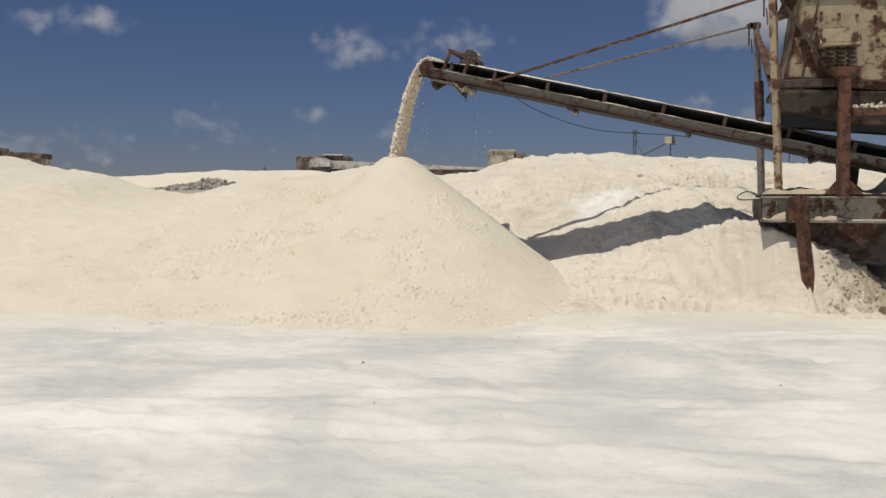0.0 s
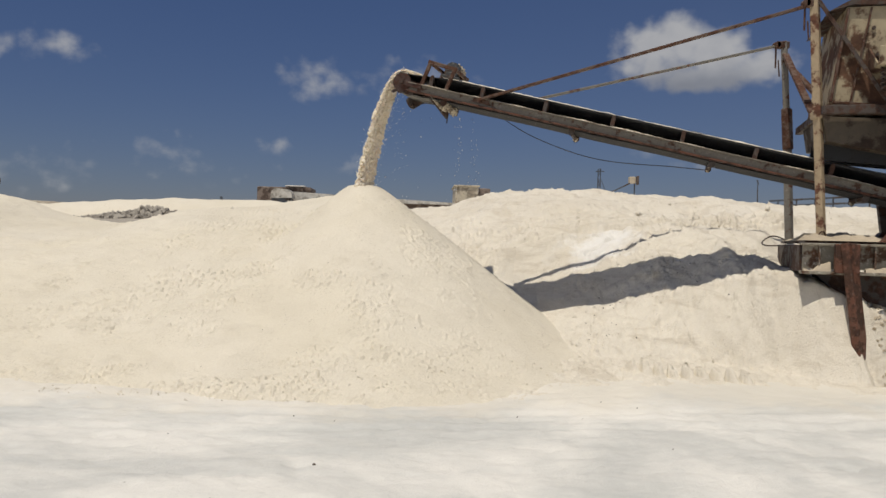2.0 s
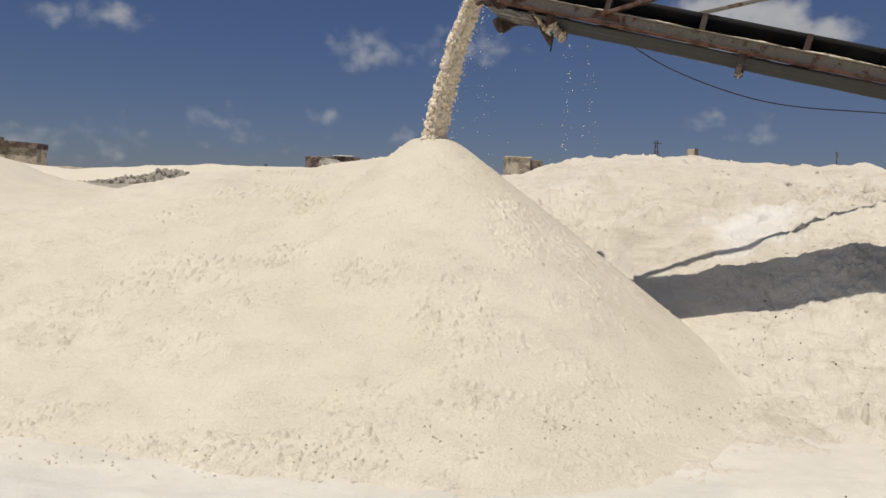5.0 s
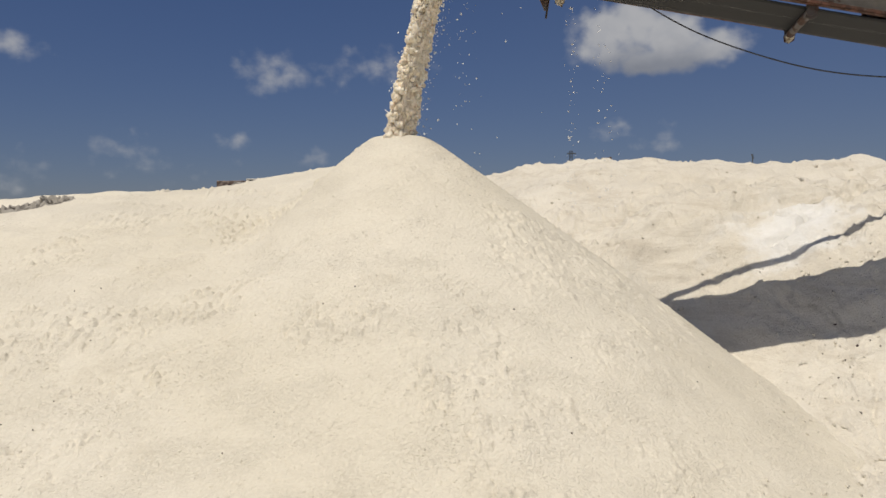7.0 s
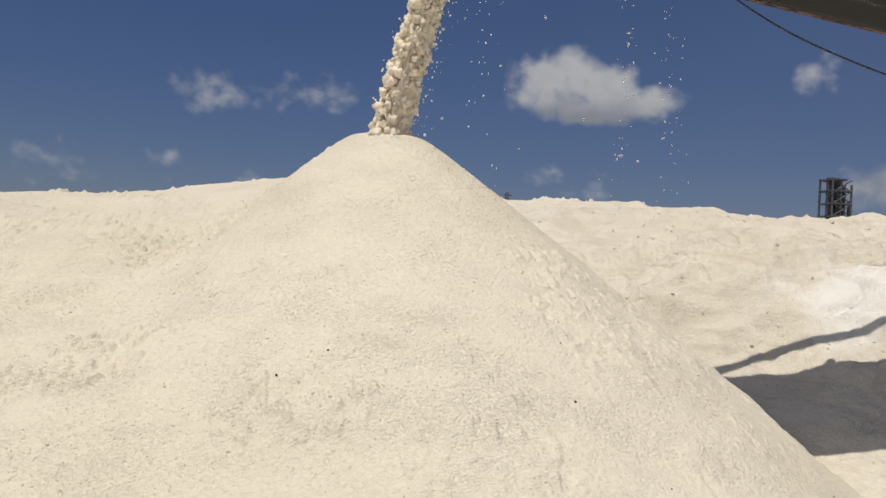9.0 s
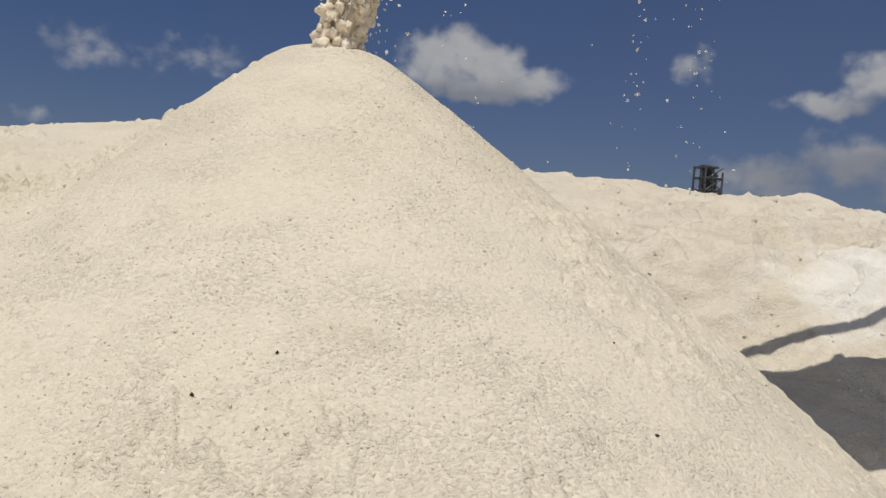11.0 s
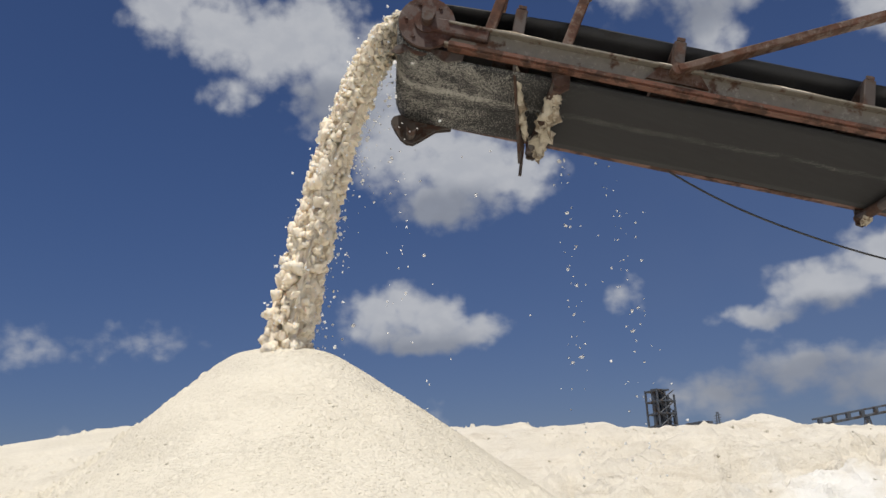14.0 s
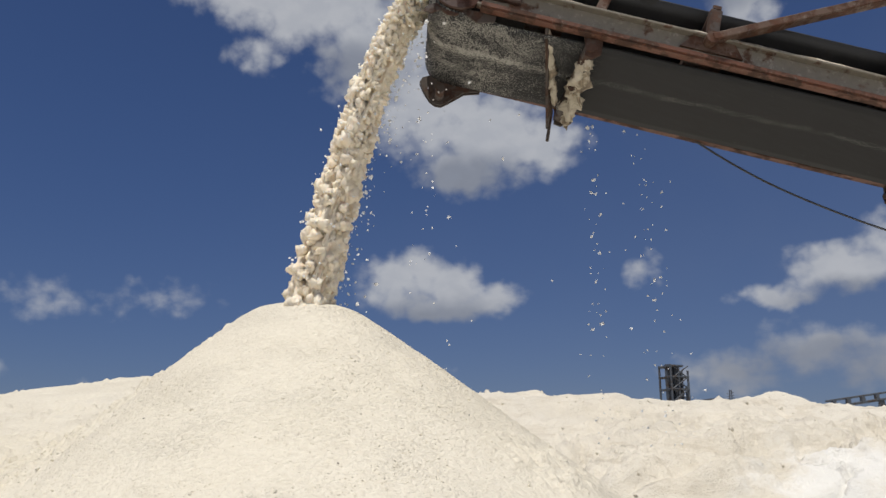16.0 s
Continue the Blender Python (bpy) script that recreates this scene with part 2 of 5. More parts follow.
def ground_material():
    m, g, b, p = material("packed_salt_ground")
    streak = g.noise(g.scaled(p, 0.8, 1.0, 1), 0.55, 7, 0.60, distortion=0.7)
    col = g.mix(g.ramp(streak, 0.36, 0.62), (0.585, 0.588, 0.558), (0.80, 0.780, 0.725))
    patch = g.ramp(g.noise(g.scaled(p, 0.55, 0.9, 1), 0.42, 5, 0.6), 0.48, 0.64)
    col = g.mix(g.math("MULTIPLY", patch, 0.7), col, (0.555, 0.565, 0.54))
    drift = g.vec("LENGTH", g.vec("MULTIPLY", g.vec("SUBTRACT", p, (-2.5, 6.1, 0)), (0.75, 1.3, 0)))
    drift = g.math("ADD", drift, g.math("MULTIPLY", g.math("SUBTRACT", g.noise(p, 2.2, 6, 0.65), 0.5), 1.1))
    col = g.mix(g.ramp(drift, 0.5, 1.15, 0.85, 0.0), col, (0.86, 0.845, 0.80))
    fine = g.ramp(g.noise(g.scaled(p, 1, 1.6, 1), 6.0, 6, 0.68), 0.35, 0.7)
    col = g.mix(g.math("MULTIPLY", fine, 0.22), col, (0.86, 0.84, 0.79))
    crumbs = g.ramp(g.noise(g.scaled(p, 1, 1.3, 1), 19.0, 6, 0.72), 0.54, 0.74)
    col = g.mix(g.math("MULTIPLY", crumbs, 0.30), col, (0.47, 0.45, 0.41))
    scuff = g.ramp(g.noise(g.scaled(p, 0.8, 2.0, 1), 2.6, 5, 0.7, distortion=1.2), 0.60, 0.70)
    col = g.mix(g.math("MULTIPLY", scuff, 0.24), col, (0.50, 0.50, 0.47))
    speck = g.ramp(g.voronoi(p, 5.0), 0.02, 0.05, 1.0, 0.0)
    gate = g.ramp(g.noise(p, 1.1, 2, 0.5), 0.55, 0.6)
    col = g.mix(g.math("MULTIPLY", g.math("MULTIPLY", speck, gate), 0.6), col, (0.22, 0.20, 0.17))
    sep = g.add("ShaderNodeSeparateXYZ")
    g.link(p, sep.inputs[0])
    edge = g.math("ADD", sep.outputs[1], g.math("MULTIPLY", g.math("SUBTRACT", g.noise(p, 1.3, 6, 0.65), 0.5), 3.0))
    col = g.mix(g.ramp(edge, 10.0, 11.6, 0.0, 0.7), col, (0.75, 0.70, 0.60))
    far = g.ramp(g.vec("LENGTH", p), 90, 400)
    col = g.mix(far, col, (0.34, 0.29, 0.21))
    g.link(col, b.inputs["Base Color"])
    g.link(g.ramp(streak, 0.3, 0.7, 0.55, 0.85), b.inputs["Roughness"])
    h = g.math("ADD", g.noise(p, 9.0, 6, 0.66), g.math("MULTIPLY", g.noise(p, 48.0, 4, 0.65), 0.45))
    h = g.math("SUBTRACT", h, g.math("MULTIPLY", crumbs, 0.18))
    bump(g, b, h, 0.42, 0.035)
    return m


GROUND = ground_material()


def rusty(name, paint, rust, amount, rough=0.75, scale=7.0, metal=0.0, salt=0.0):
    """Painted steel, of which the given share has turned to rust, with a dusting of salt."""
    m, g, b, p = material(name)
    n = g.noise(p, scale, 7, 0.66)
    worn = g.ramp(n, 0.62 - 0.35 * amount, 0.70 - 0.30 * amount)
    grimy = g.mix(g.ramp(g.noise(p, scale * 3.1, 5, 0.7), 0.35, 0.75, 0.0, 0.5), paint, tuple(c * 0.55 for c in paint))
    deep = g.mix(g.ramp(g.noise(p, scale * 2.3, 5, 0.7), 0.3, 0.7), rust, tuple(c * 0.4 for c in rust))
    col = g.mix(worn, grimy, deep)
    if salt:
        col = g.mix(g.math("MULTIPLY", g.ramp(g.noise(p, 26.0, 5, 0.75), 0.56, 0.66), salt), col, (0.75, 0.72, 0.66))
    g.link(col, b.inputs["Base Color"])
    b.inputs["Metallic"].default_value = metal
    g.link(g.ramp(worn, 0, 1, rough - 0.2, rough + 0.15), b.inputs["Roughness"])
    bump(g, b, g.math("ADD", n, g.math("MULTIPLY", g.noise(p, scale * 9, 4, 0.7), 0.4)), 0.35, 0.006)
    return m


CHANNEL_PAINT = rusty("weathered_green_grey_steel", (0.195, 0.172, 0.138), (0.12, 0.06, 0.036), 0.25, salt=0.15)
RUST = rusty("rusted_steel", (0.115, 0.070, 0.048), (0.105, 0.042, 0.022), 0.55, salt=0.10)
DARK_RUST = rusty("dark_rusted_steel", (0.065, 0.05, 0.042), (0.085, 0.042, 0.027), 0.5)
PLATE_RUST = rusty("deep_red_brown_rust", (0.062, 0.034, 0.026), (0.078, 0.030, 0.018), 0.5, salt=0.05, scale=9.0)
RED_PRIMER = rusty("red_primer_steel", (0.125, 0.046, 0.024), (0.075, 0.034, 0.02), 0.5, salt=0.08)
STAINED_BEAM = rusty("stained_beam_steel", (0.27, 0.245, 0.195), (0.12, 0.062, 0.036), 0.36, salt=0.45, scale=3.5)
OLIVE_PLATE = rusty("olive_brown_plate", (0.085, 0.065, 0.042), (0.05, 0.03, 0.02), 0.45, scale=2.5)
CREAM_PAINT = rusty("flaking_cream_paint", (0.38, 0.315, 0.205), (0.13, 0.062, 0.034), 0.50, scale=2.6)
GREY_POST = rusty("grey_painted_post", (0.20, 0.185, 0.16), (0.15, 0.065, 0.04), 0.25, salt=0.15)
BUFF_POST = rusty("buff_painted_post", (0.40, 0.31, 0.20), (0.17, 0.07, 0.04), 0.35, scale=5.0)
BLACK_RUBBER = rusty("black_belt_rubber", (0.012, 0.012, 0.014), (0.03, 0.028, 0.026), 0.3, rough=0.7)


def speckled_belt():
    """Belt rubber thick with salt grains near the head, thinning out down the belt."""
    m, g, b, p = material("salted_belt_rubber")
    sep = g.add("ShaderNodeSeparateXYZ")
    g.link(p, sep.inputs[0])
    share = g.ramp(sep.outputs[0], -0.1, 0.60, 0.60, 0.03)
    place = g.math("ADD", g.vec("DOT_PRODUCT", p, (0.276, 0.961, 0.0)), g.math("MULTIPLY", g.math("SUBTRACT", g.noise(p, 3.0, 3, 0.5), 0.5), 0.10))
    seam = g.ramp(g.math("ABSOLUTE", g.math("SUBTRACT", place, 14.27)), 0.0, 0.055, 0.34, 0.0)
    share = g.math("ADD", share, seam)
    grains = g.math("LESS_THAN", g.voronoi(p, 165.0), g.math("MULTIPLY", share, g.ramp(g.noise(p, 9.0, 4, 0.6), 0.3, 0.65, 0.5, 0.85)))
    col = g.mix(g.noise(g.scaled(p, 2, 9, 4), 3.0, 5, 0.65), (0.0085, 0.0088, 0.0100), (0.020, 0.0204, 0.0230))
    g.link(g.mix(grains, col, (0.36, 0.35, 0.32)), b.inputs["Base Color"])
    b.inputs["Roughness"].default_value = 0.85
    bump(g, b, grains, 0.4, 0.004)
    return m


SALTED_BELT = speckled_belt()
CAKED = salt_material("caked_dirty_salt", (0.58, 0.50, 0.385), (0.48, 0.41, 0.31), (0.34, 0.28, 0.20), 0.5)
MUD = salt_material("grey_mud", (0.43, 0.40, 0.35), (0.37, 0.34, 0.30), (0.27, 0.245, 0.21), 0.4)
CRUST = rusty("salt_crust", (0.60, 0.54, 0.43), (0.36, 0.29, 0.21), 0.4, rough=0.9, scale=12.0)
DIRTY_LUMPS = rusty("dirty_salt_lumps", (0.60, 0.52, 0.40), (0.42, 0.345, 0.25), 0.5, rough=0.9, scale=4.0)
CABLE = rusty("black_cable", (0.05, 0.05, 0.055), (0.06, 0.05, 0.045), 0.3)
MOTOR_GREY = rusty("grey_motor_casing", (0.055, 0.06, 0.065), (0.10, 0.06, 0.045), 0.4, salt=0.3)
CONCRETE = rusty("weathered_concrete_wall", (0.56, 0.50, 0.39), (0.43, 0.37, 0.29), 0.4, rough=0.9, scale=0.5)
BROWN_WALL = rusty("brown_stained_wall", (0.24, 0.19, 0.16), (0.15, 0.11, 0.09), 0.5, rough=0.9, scale=0.7)
PALE_ROOF = rusty("pale_sheet_roof", (0.62, 0.60, 0.56), (0.5, 0.47, 0.42), 0.4, rough=0.8, scale=0.4)
# dark tone lightened towards blue: distance haze is put into this colour
HAZED_STEEL = rusty("dark_far_steel", (0.08, 0.095, 0.12), (0.09, 0.075, 0.07), 0.4, scale=0.6)


# ---- mesh helpers ----
def mesh_object(name, verts, faces, mat, smooth=False):
    me = bpy.data.meshes.new(name)
    me.from_pydata([tuple(v) for v in verts], [], [tuple(f) for f in faces])
    me.materials.append(mat)
    if smooth:
        me.shade_smooth()
    me.update()
    return new(name, me)


def part(name, bm, mat, parent=None, label="", smooth=False):
    me = bpy.data.meshes.new(name)
    bm.normal_update()
    bm.to_mesh(me)
    bm.free()
    me.materials.append(mat)
    if smooth:
        me.shade_smooth()
    ob = new(name, me)
    ob.parent = parent
    if label:
        ob["label"] = label
    return ob


def thing(name, label, category, group="", kind=""):
    return tagged(new(name), label, category, group, kind)


def frame_of(x, y, z):
    """A matrix from three axes and an origin packed as columns."""
    m = Matrix.Identity(4)
    for n, v in enumerate((x, y, z)):
        m.col[n] = (*v, 0.0)
    return m


def box(bm, lo, hi, bevel=0.006, m=None):
    """A bevelled box between two corners, moved by m."""
    lo, hi = Vector(lo), Vector(hi)
    got = bmesh.ops.create_cube(bm, size=1.0, matrix=Matrix.Translation((lo + hi) / 2) @ Matrix.Diagonal((*(hi - lo), 1)))
    verts = got["verts"]
    if bevel:
        edges = list({e for v in verts for e in v.link_edges})
        done = bmesh.ops.bevel(bm, geom=edges, offset=bevel, segments=1, affect="EDGES")
        verts = list({v for f in done["faces"] for v in f.verts} | {v for v in verts if v.is_valid})
    if m is not None:
        bmesh.ops.transform(bm, matrix=m, verts=verts)
    return verts


def rod(bm, a, b, r, sides=10, r2=None, flat=None):
    """A round bar from a to b; flat: width and thickness of a flat or square bar instead."""
    a, b = Vector(a), Vector(b)
    d = b - a
    q = d.to_track_quat("Z", "Y").to_matrix().to_4x4()
    m = Matrix.Translation((a + b) / 2) @ q
    if flat:
        return box(bm, (-flat[0] / 2, -flat[1] / 2, -d.length / 2), (flat[0] / 2, flat[1] / 2, d.length / 2), min(flat) * 0.12, m)
    return bmesh.ops.create_cone(bm, cap_ends=True, segments=sides, radius1=r, radius2=r if r2 is None else r2, depth=d.length, matrix=m)["verts"]


def extrude_outline(bm, points, lo, hi, axis="y", m=None):
    """A plate whose outline is given in two axes, between lo and hi along the third."""
    def at(p, k):
        v = {"y": (p[0], k, p[1]), "x": (k, p[0], p[1]), "z": (p[0], p[1], k)}[axis]
        return Vector(v) if m is None else m @ Vector(v)
    a = [bm.verts.new(at(p, lo)) for p in points]
    b = [bm.verts.new(at(p, hi)) for p in points]
    bm.faces.new(a)
    bm.faces.new(list(reversed(b)))
    for n in range(len(points)):
        k = (n + 1) % len(points)
        bm.faces.new((a[n], b[n], b[k], a[k]))
    bmesh.ops.recalc_face_normals(bm, faces=bm.faces)


def lump(bm, centre, size, seed, rough=0.35, level=2):
    """An uneven clod or stone."""
    r = random.Random(seed)
    got = bmesh.ops.create_icosphere(bm, subdivisions=level, radius=1.0)
    turn = Euler((r.random() * 6, r.random() * 6, r.random() * 6)).to_matrix()
    o = Vector((r.random() * 50, r.random() * 50, r.random() * 50))
    for v in got["verts"]:
        n = v.co.copy()
        k = 1 + rough * (noise.noise(n * 1.3 + o) * 1.2 + 0.6 * noise.noise(n * 3.1 + o))
        v.co = Vector(centre) + turn @ Vector((n.x * size[0] * k, n.y * size[1] * k, n.z * size[2] * k))
    return got["verts"]


# ---- noise over arrays ----
def lattice(i, j, seed):
    h = (i.astype(np.int64) * 374761393 + j.astype(np.int64) * 668265263 + seed * 982451653) & 0xFFFFFFFF
    h = ((h ^ (h >> 13)) * 1274126177) & 0xFFFFFFFF
    return ((h ^ (h >> 16)) & 0xFFFF) / 65535.0


def value_noise(x, y, seed):
    i, j = np.floor(x), np.floor(y)
    u, v = x - i, y - j
    u, v = u * u * u * (u * (u * 6 - 15) + 10), v * v * v * (v * (v * 6 - 15) + 10)
    a, b, c, d = lattice(i, j, seed), lattice(i + 1, j, seed), lattice(i, j + 1, seed), lattice(i + 1, j + 1, seed)
    return (a * (1 - u) + b * u) * (1 - v) + (c * (1 - u) + d * u) * v - 0.5


def fbm(x, y, size, seed, octaves=4, gain=0.5):
    total, amp = 0.0, 1.0
    for n in range(octaves):
        turn = 0.6 * n
        c, s = math.cos(turn), math.sin(turn)
        total = total + amp * value_noise((c * x - s * y) / size, (s * x + c * y) / size, seed + 17 * n)
        amp, size = amp * gain, size / 2.03
    return total


def smax(a, b, k):
    h = np.clip(0.5 + 0.5 * (a - b) / k, 0, 1)
    return b * (1 - h) + a * h + k * h * (1 - h)


def smin(a, b, k):
    return -smax(-a, -b, k)


def stretch(x, xs, ys):
    """A piecewise line, rounded a little at its knees."""
    d = 0.25
    return (np.interp(x - d, xs, ys) + 2 * np.interp(x, xs, ys) + np.interp(x + d, xs, ys)) / 4


def spaced(*runs):
    """Positions from runs of (start, end, step)."""
    return np.concatenate([np.arange(a, b - 1e-6, s) for a, b, s in runs])


def sheet(name, xs, ys, height, mat, keep=None):
    """A surface over a grid of positions; cells where keep is false are left out."""
    gx, gy = np.meshgrid(xs, ys)
    gz = height(gx, gy)
    nx, ny = len(xs), len(ys)
    idx = np.arange(nx * ny).reshape(ny, nx)
    quads = np.stack([idx[:-1, :-1], idx[:-1, 1:], idx[1:, 1:], idx[1:, :-1]], -1)
    if keep is not None:
        ok = keep(gx, gy, gz)
        quads = quads[ok[:-1, :-1] | ok[:-1, 1:] | ok[1:, 1:] | ok[1:, :-1]]
    quads = quads.reshape(-1, 4)
    used, back = np.unique(quads, return_inverse=True)
    co = np.stack([gx, gy, gz], -1).reshape(-1, 3)[used]
    me = bpy.data.meshes.new(name)
    me.vertices.add(len(co))
    me.vertices.foreach_set("co", co.astype(np.float32).ravel())
    me.loops.add(quads.size)
    me.loops.foreach_set("vertex_index", back.reshape(-1).astype(np.int32))
    me.polygons.add(len(quads))
    me.polygons.foreach_set("loop_start", np.arange(0, quads.size, 4, dtype=np.int32))
    me.polygons.foreach_set("loop_total", np.full(len(quads), 4, dtype=np.int32))
    me.update(calc_edges=True)
    me.shade_smooth()
    me.materials.append(mat)
    return new(name, me)


# ---- ground and salt ----
def ground_height(x, y):
    near = np.exp(-((y - 7) ** 2 / 90 + x ** 2 / 160))
    z = -0.06 - 0.10 * np.exp(-((x + 0.6) ** 2 / 7 + (y - 11.8) ** 2 / 6)) + 0.06 * np.exp(-((x - 3.4) ** 2 / 5 + (y - 12.6) ** 2 / 4))
    z = z + near * (0.06 * fbm(x * 0.6, y, 2.2, 3, 3) + 0.030 * fbm(x * 0.7, y, 0.7, 9, 4) + 0.026 * fbm(x, y, 0.16, 21, 3))
    z = z + 0.07 * np.exp(-((x + 2.5) / 0.9) ** 2 - ((y - 6.1) / 0.45) ** 2) * (1 + 1.2 * fbm(x, y, 0.5, 33, 3))
    trodden = np.clip(3 * fbm(x, y, 1.7, 27, 2) + 0.1, 0, 1)
    z = z - near * trodden * 0.09 * np.clip(fbm(x, y * 0.8, 0.24, 29, 2) - 0.20, 0, 1)
    # shallow wheel ruts across the yard
    for c, slant in ((10.55, 0.03), (9.75, 0.05), (6.7, -0.06), (5.6, -0.08)):
        line = y - c - slant * x - 0.35 * fbm(x, x * 0, 3.0, 25, 2)
        z = z - near * 0.020 * np.exp(-(line / 0.11) ** 2) + near * 0.012 * np.exp(-((np.abs(line) - 0.19) / 0.06) ** 2)
    return z


GX = spaced((-3000, -300, 300), (-300, -40, 20), (-40, -8, 0.5), (-8, 8, 0.05), (8, 40, 0.5), (40, 300, 20), (300, 3001, 300))
GY = spaced((-3000, -300, 300), (-300, -20, 20), (-20, 0.5, 0.5), (0.5, 14, 0.04), (14, 40, 0.8), (40, 300, 20), (300, 3001, 300))
ground = tagged(sheet("ground", GX, GY, ground_height, GROUND), "packed pale salt ground with grey worn tracks", "ground", kind="structure")

APEX = (-0.90, 15.17)


CREST_X = (-16, -9.6, -8.9, -8.2, -7.5, -6.9, -6.5, -5.8, -5.3, -5.0, -4.55, -3.7, -3.05, -2.6, -2.0, -1.55, -1.0, -0.4, 0.3, 1.2, 3.0)
CREST_Z = (2.7, 2.56, 2.37, 2.22, 2.14, 1.95, 1.84, 1.77, 1.77, 1.88, 2.03, 2.11, 2.12, 2.22, 2.32, 2.42, 2.38, 2.05, 1.45, 0.5, -0.8)


def heap_height(x, y):
    """A long ridge of salt with an even front face, and the fresh cone that the conveyor pours on it."""
    foot = stretch(x, (-16, -9, -5.6, -3.6, -2.6, -1.4, -0.4, 1.0, 2.1, 3.0), (11.6, 11.6, 11.75, 11.75, 11.45, 11.2, 11.25, 11.8, 12.45, 13.6))
    foot = foot + 0.20 * fbm(x, x * 0, 1.7, 5, 3)
    top = stretch(x, CREST_X, CREST_Z)
    top = top - (0.115 + 0.05 * np.clip(x + 3.5, 0, 1.5)) * np.maximum(18.5 - y, 0) - 0.30 * np.maximum(y - 18.7, 0)
    run = np.maximum(y - foot, -1)
    slope = stretch(x, (-16, -1.0, 0.6, 3.0), (0.60, 0.60, 0.52, 0.46))
    face = -0.10 + slope * run + 0.16 * (np.exp(-np.maximum(run, 0) / 0.6) - 1)
    shoulder = smin(face, top, 0.55)
    r = np.hypot(x - APEX[0], (y - APEX[1]))
    steep = 0.738 + 0.14 * np.clip((APEX[0] - x) / (r + 0.05), 0, 1)
    cone = 2.422 - np.sqrt((steep * np.maximum(r - 0.19, 0)) ** 2 + 0.05 ** 2)
    spread = 3.86 + 0.16 * fbm(x, y, 1.1, 7, 3)
    skirt = -0.08 + 0.50 * (spread - r) + 0.12 * (np.exp(-np.maximum(spread - r, 0) / 0.5) - 1)
    cone = smax(cone, np.minimum(skirt, 1.2), 0.16)
    z = smax(cone, shoulder, 0.17)
    z = smax(z, ground_height(x, y) - 0.07, 0.10)
    quiet = np.clip(r / 0.9, 0.25, 1)
    z = z + quiet * (0.060 * fbm(x, y * 1.3, 1.5, 31, 3) + 0.020 * fbm(x * 0.8, y * 1.4, 0.40, 41, 3) * (0.5 + 1.2 * np.clip(fbm(x, y, 1.3, 47, 2) + 0.3, 0, 1)))
    slump = np.abs(fbm(x * 0.7, y, 1.1, 57, 4))
    z = z - 0.020 * np.exp(-(slump / 0.030) ** 2) * np.clip(fbm(x, y, 2.0, 58, 2) + 0.30, 0, 1)
    rough = np.clip(0.25 + 2.4 * fbm(x, y, 0.7, 53, 4), 0.05, 1.4) * np.clip(r / 0.7, 0.25, 1)
    z = z + rough * np.clip(0.9 - 0.6 * (x + 0.75), 0.3, 1) * 0.018 * fbm(x, y, 0.17, 61, 4, 0.58)
    # drifts of crumbs and pock marks between smooth runs
    calm = np.clip(r / 0.7, 0.15, 1) * np.clip(0.9 - 0.55 * (x + 0.4), 0.35, 1)
    crumb = np.clip(0.10 + 4.2 * fbm(x * 0.8, y * 1.2, 0.55, 65, 4), 0.05, 1.3) * calm
    pits = np.clip(fbm(x, y, 0.062, 68, 3, 0.6) - 0.10, 0, 1)
    z = z + crumb * (0.048 * np.clip(fbm(x, y, 0.048, 67, 2, 0.6) - 0.02, 0, 1) - 0.024 * pits + 0.014 * fbm(x, y, 0.24, 72, 3, 0.6))
    # lips of slumped layers
    band = fbm(x * 0.55, y + 0.2 * x, 0.8, 69, 4)
    z = z + 0.012 * np.clip((band - 0.02) / 0.03, 0, 1) * np.clip(1 - (band - 0.05) / 0.20, 0, 1) * np.clip(fbm(x, y, 1.6, 70, 2) * 3 + 0.1, 0, 1) * quiet
    return z


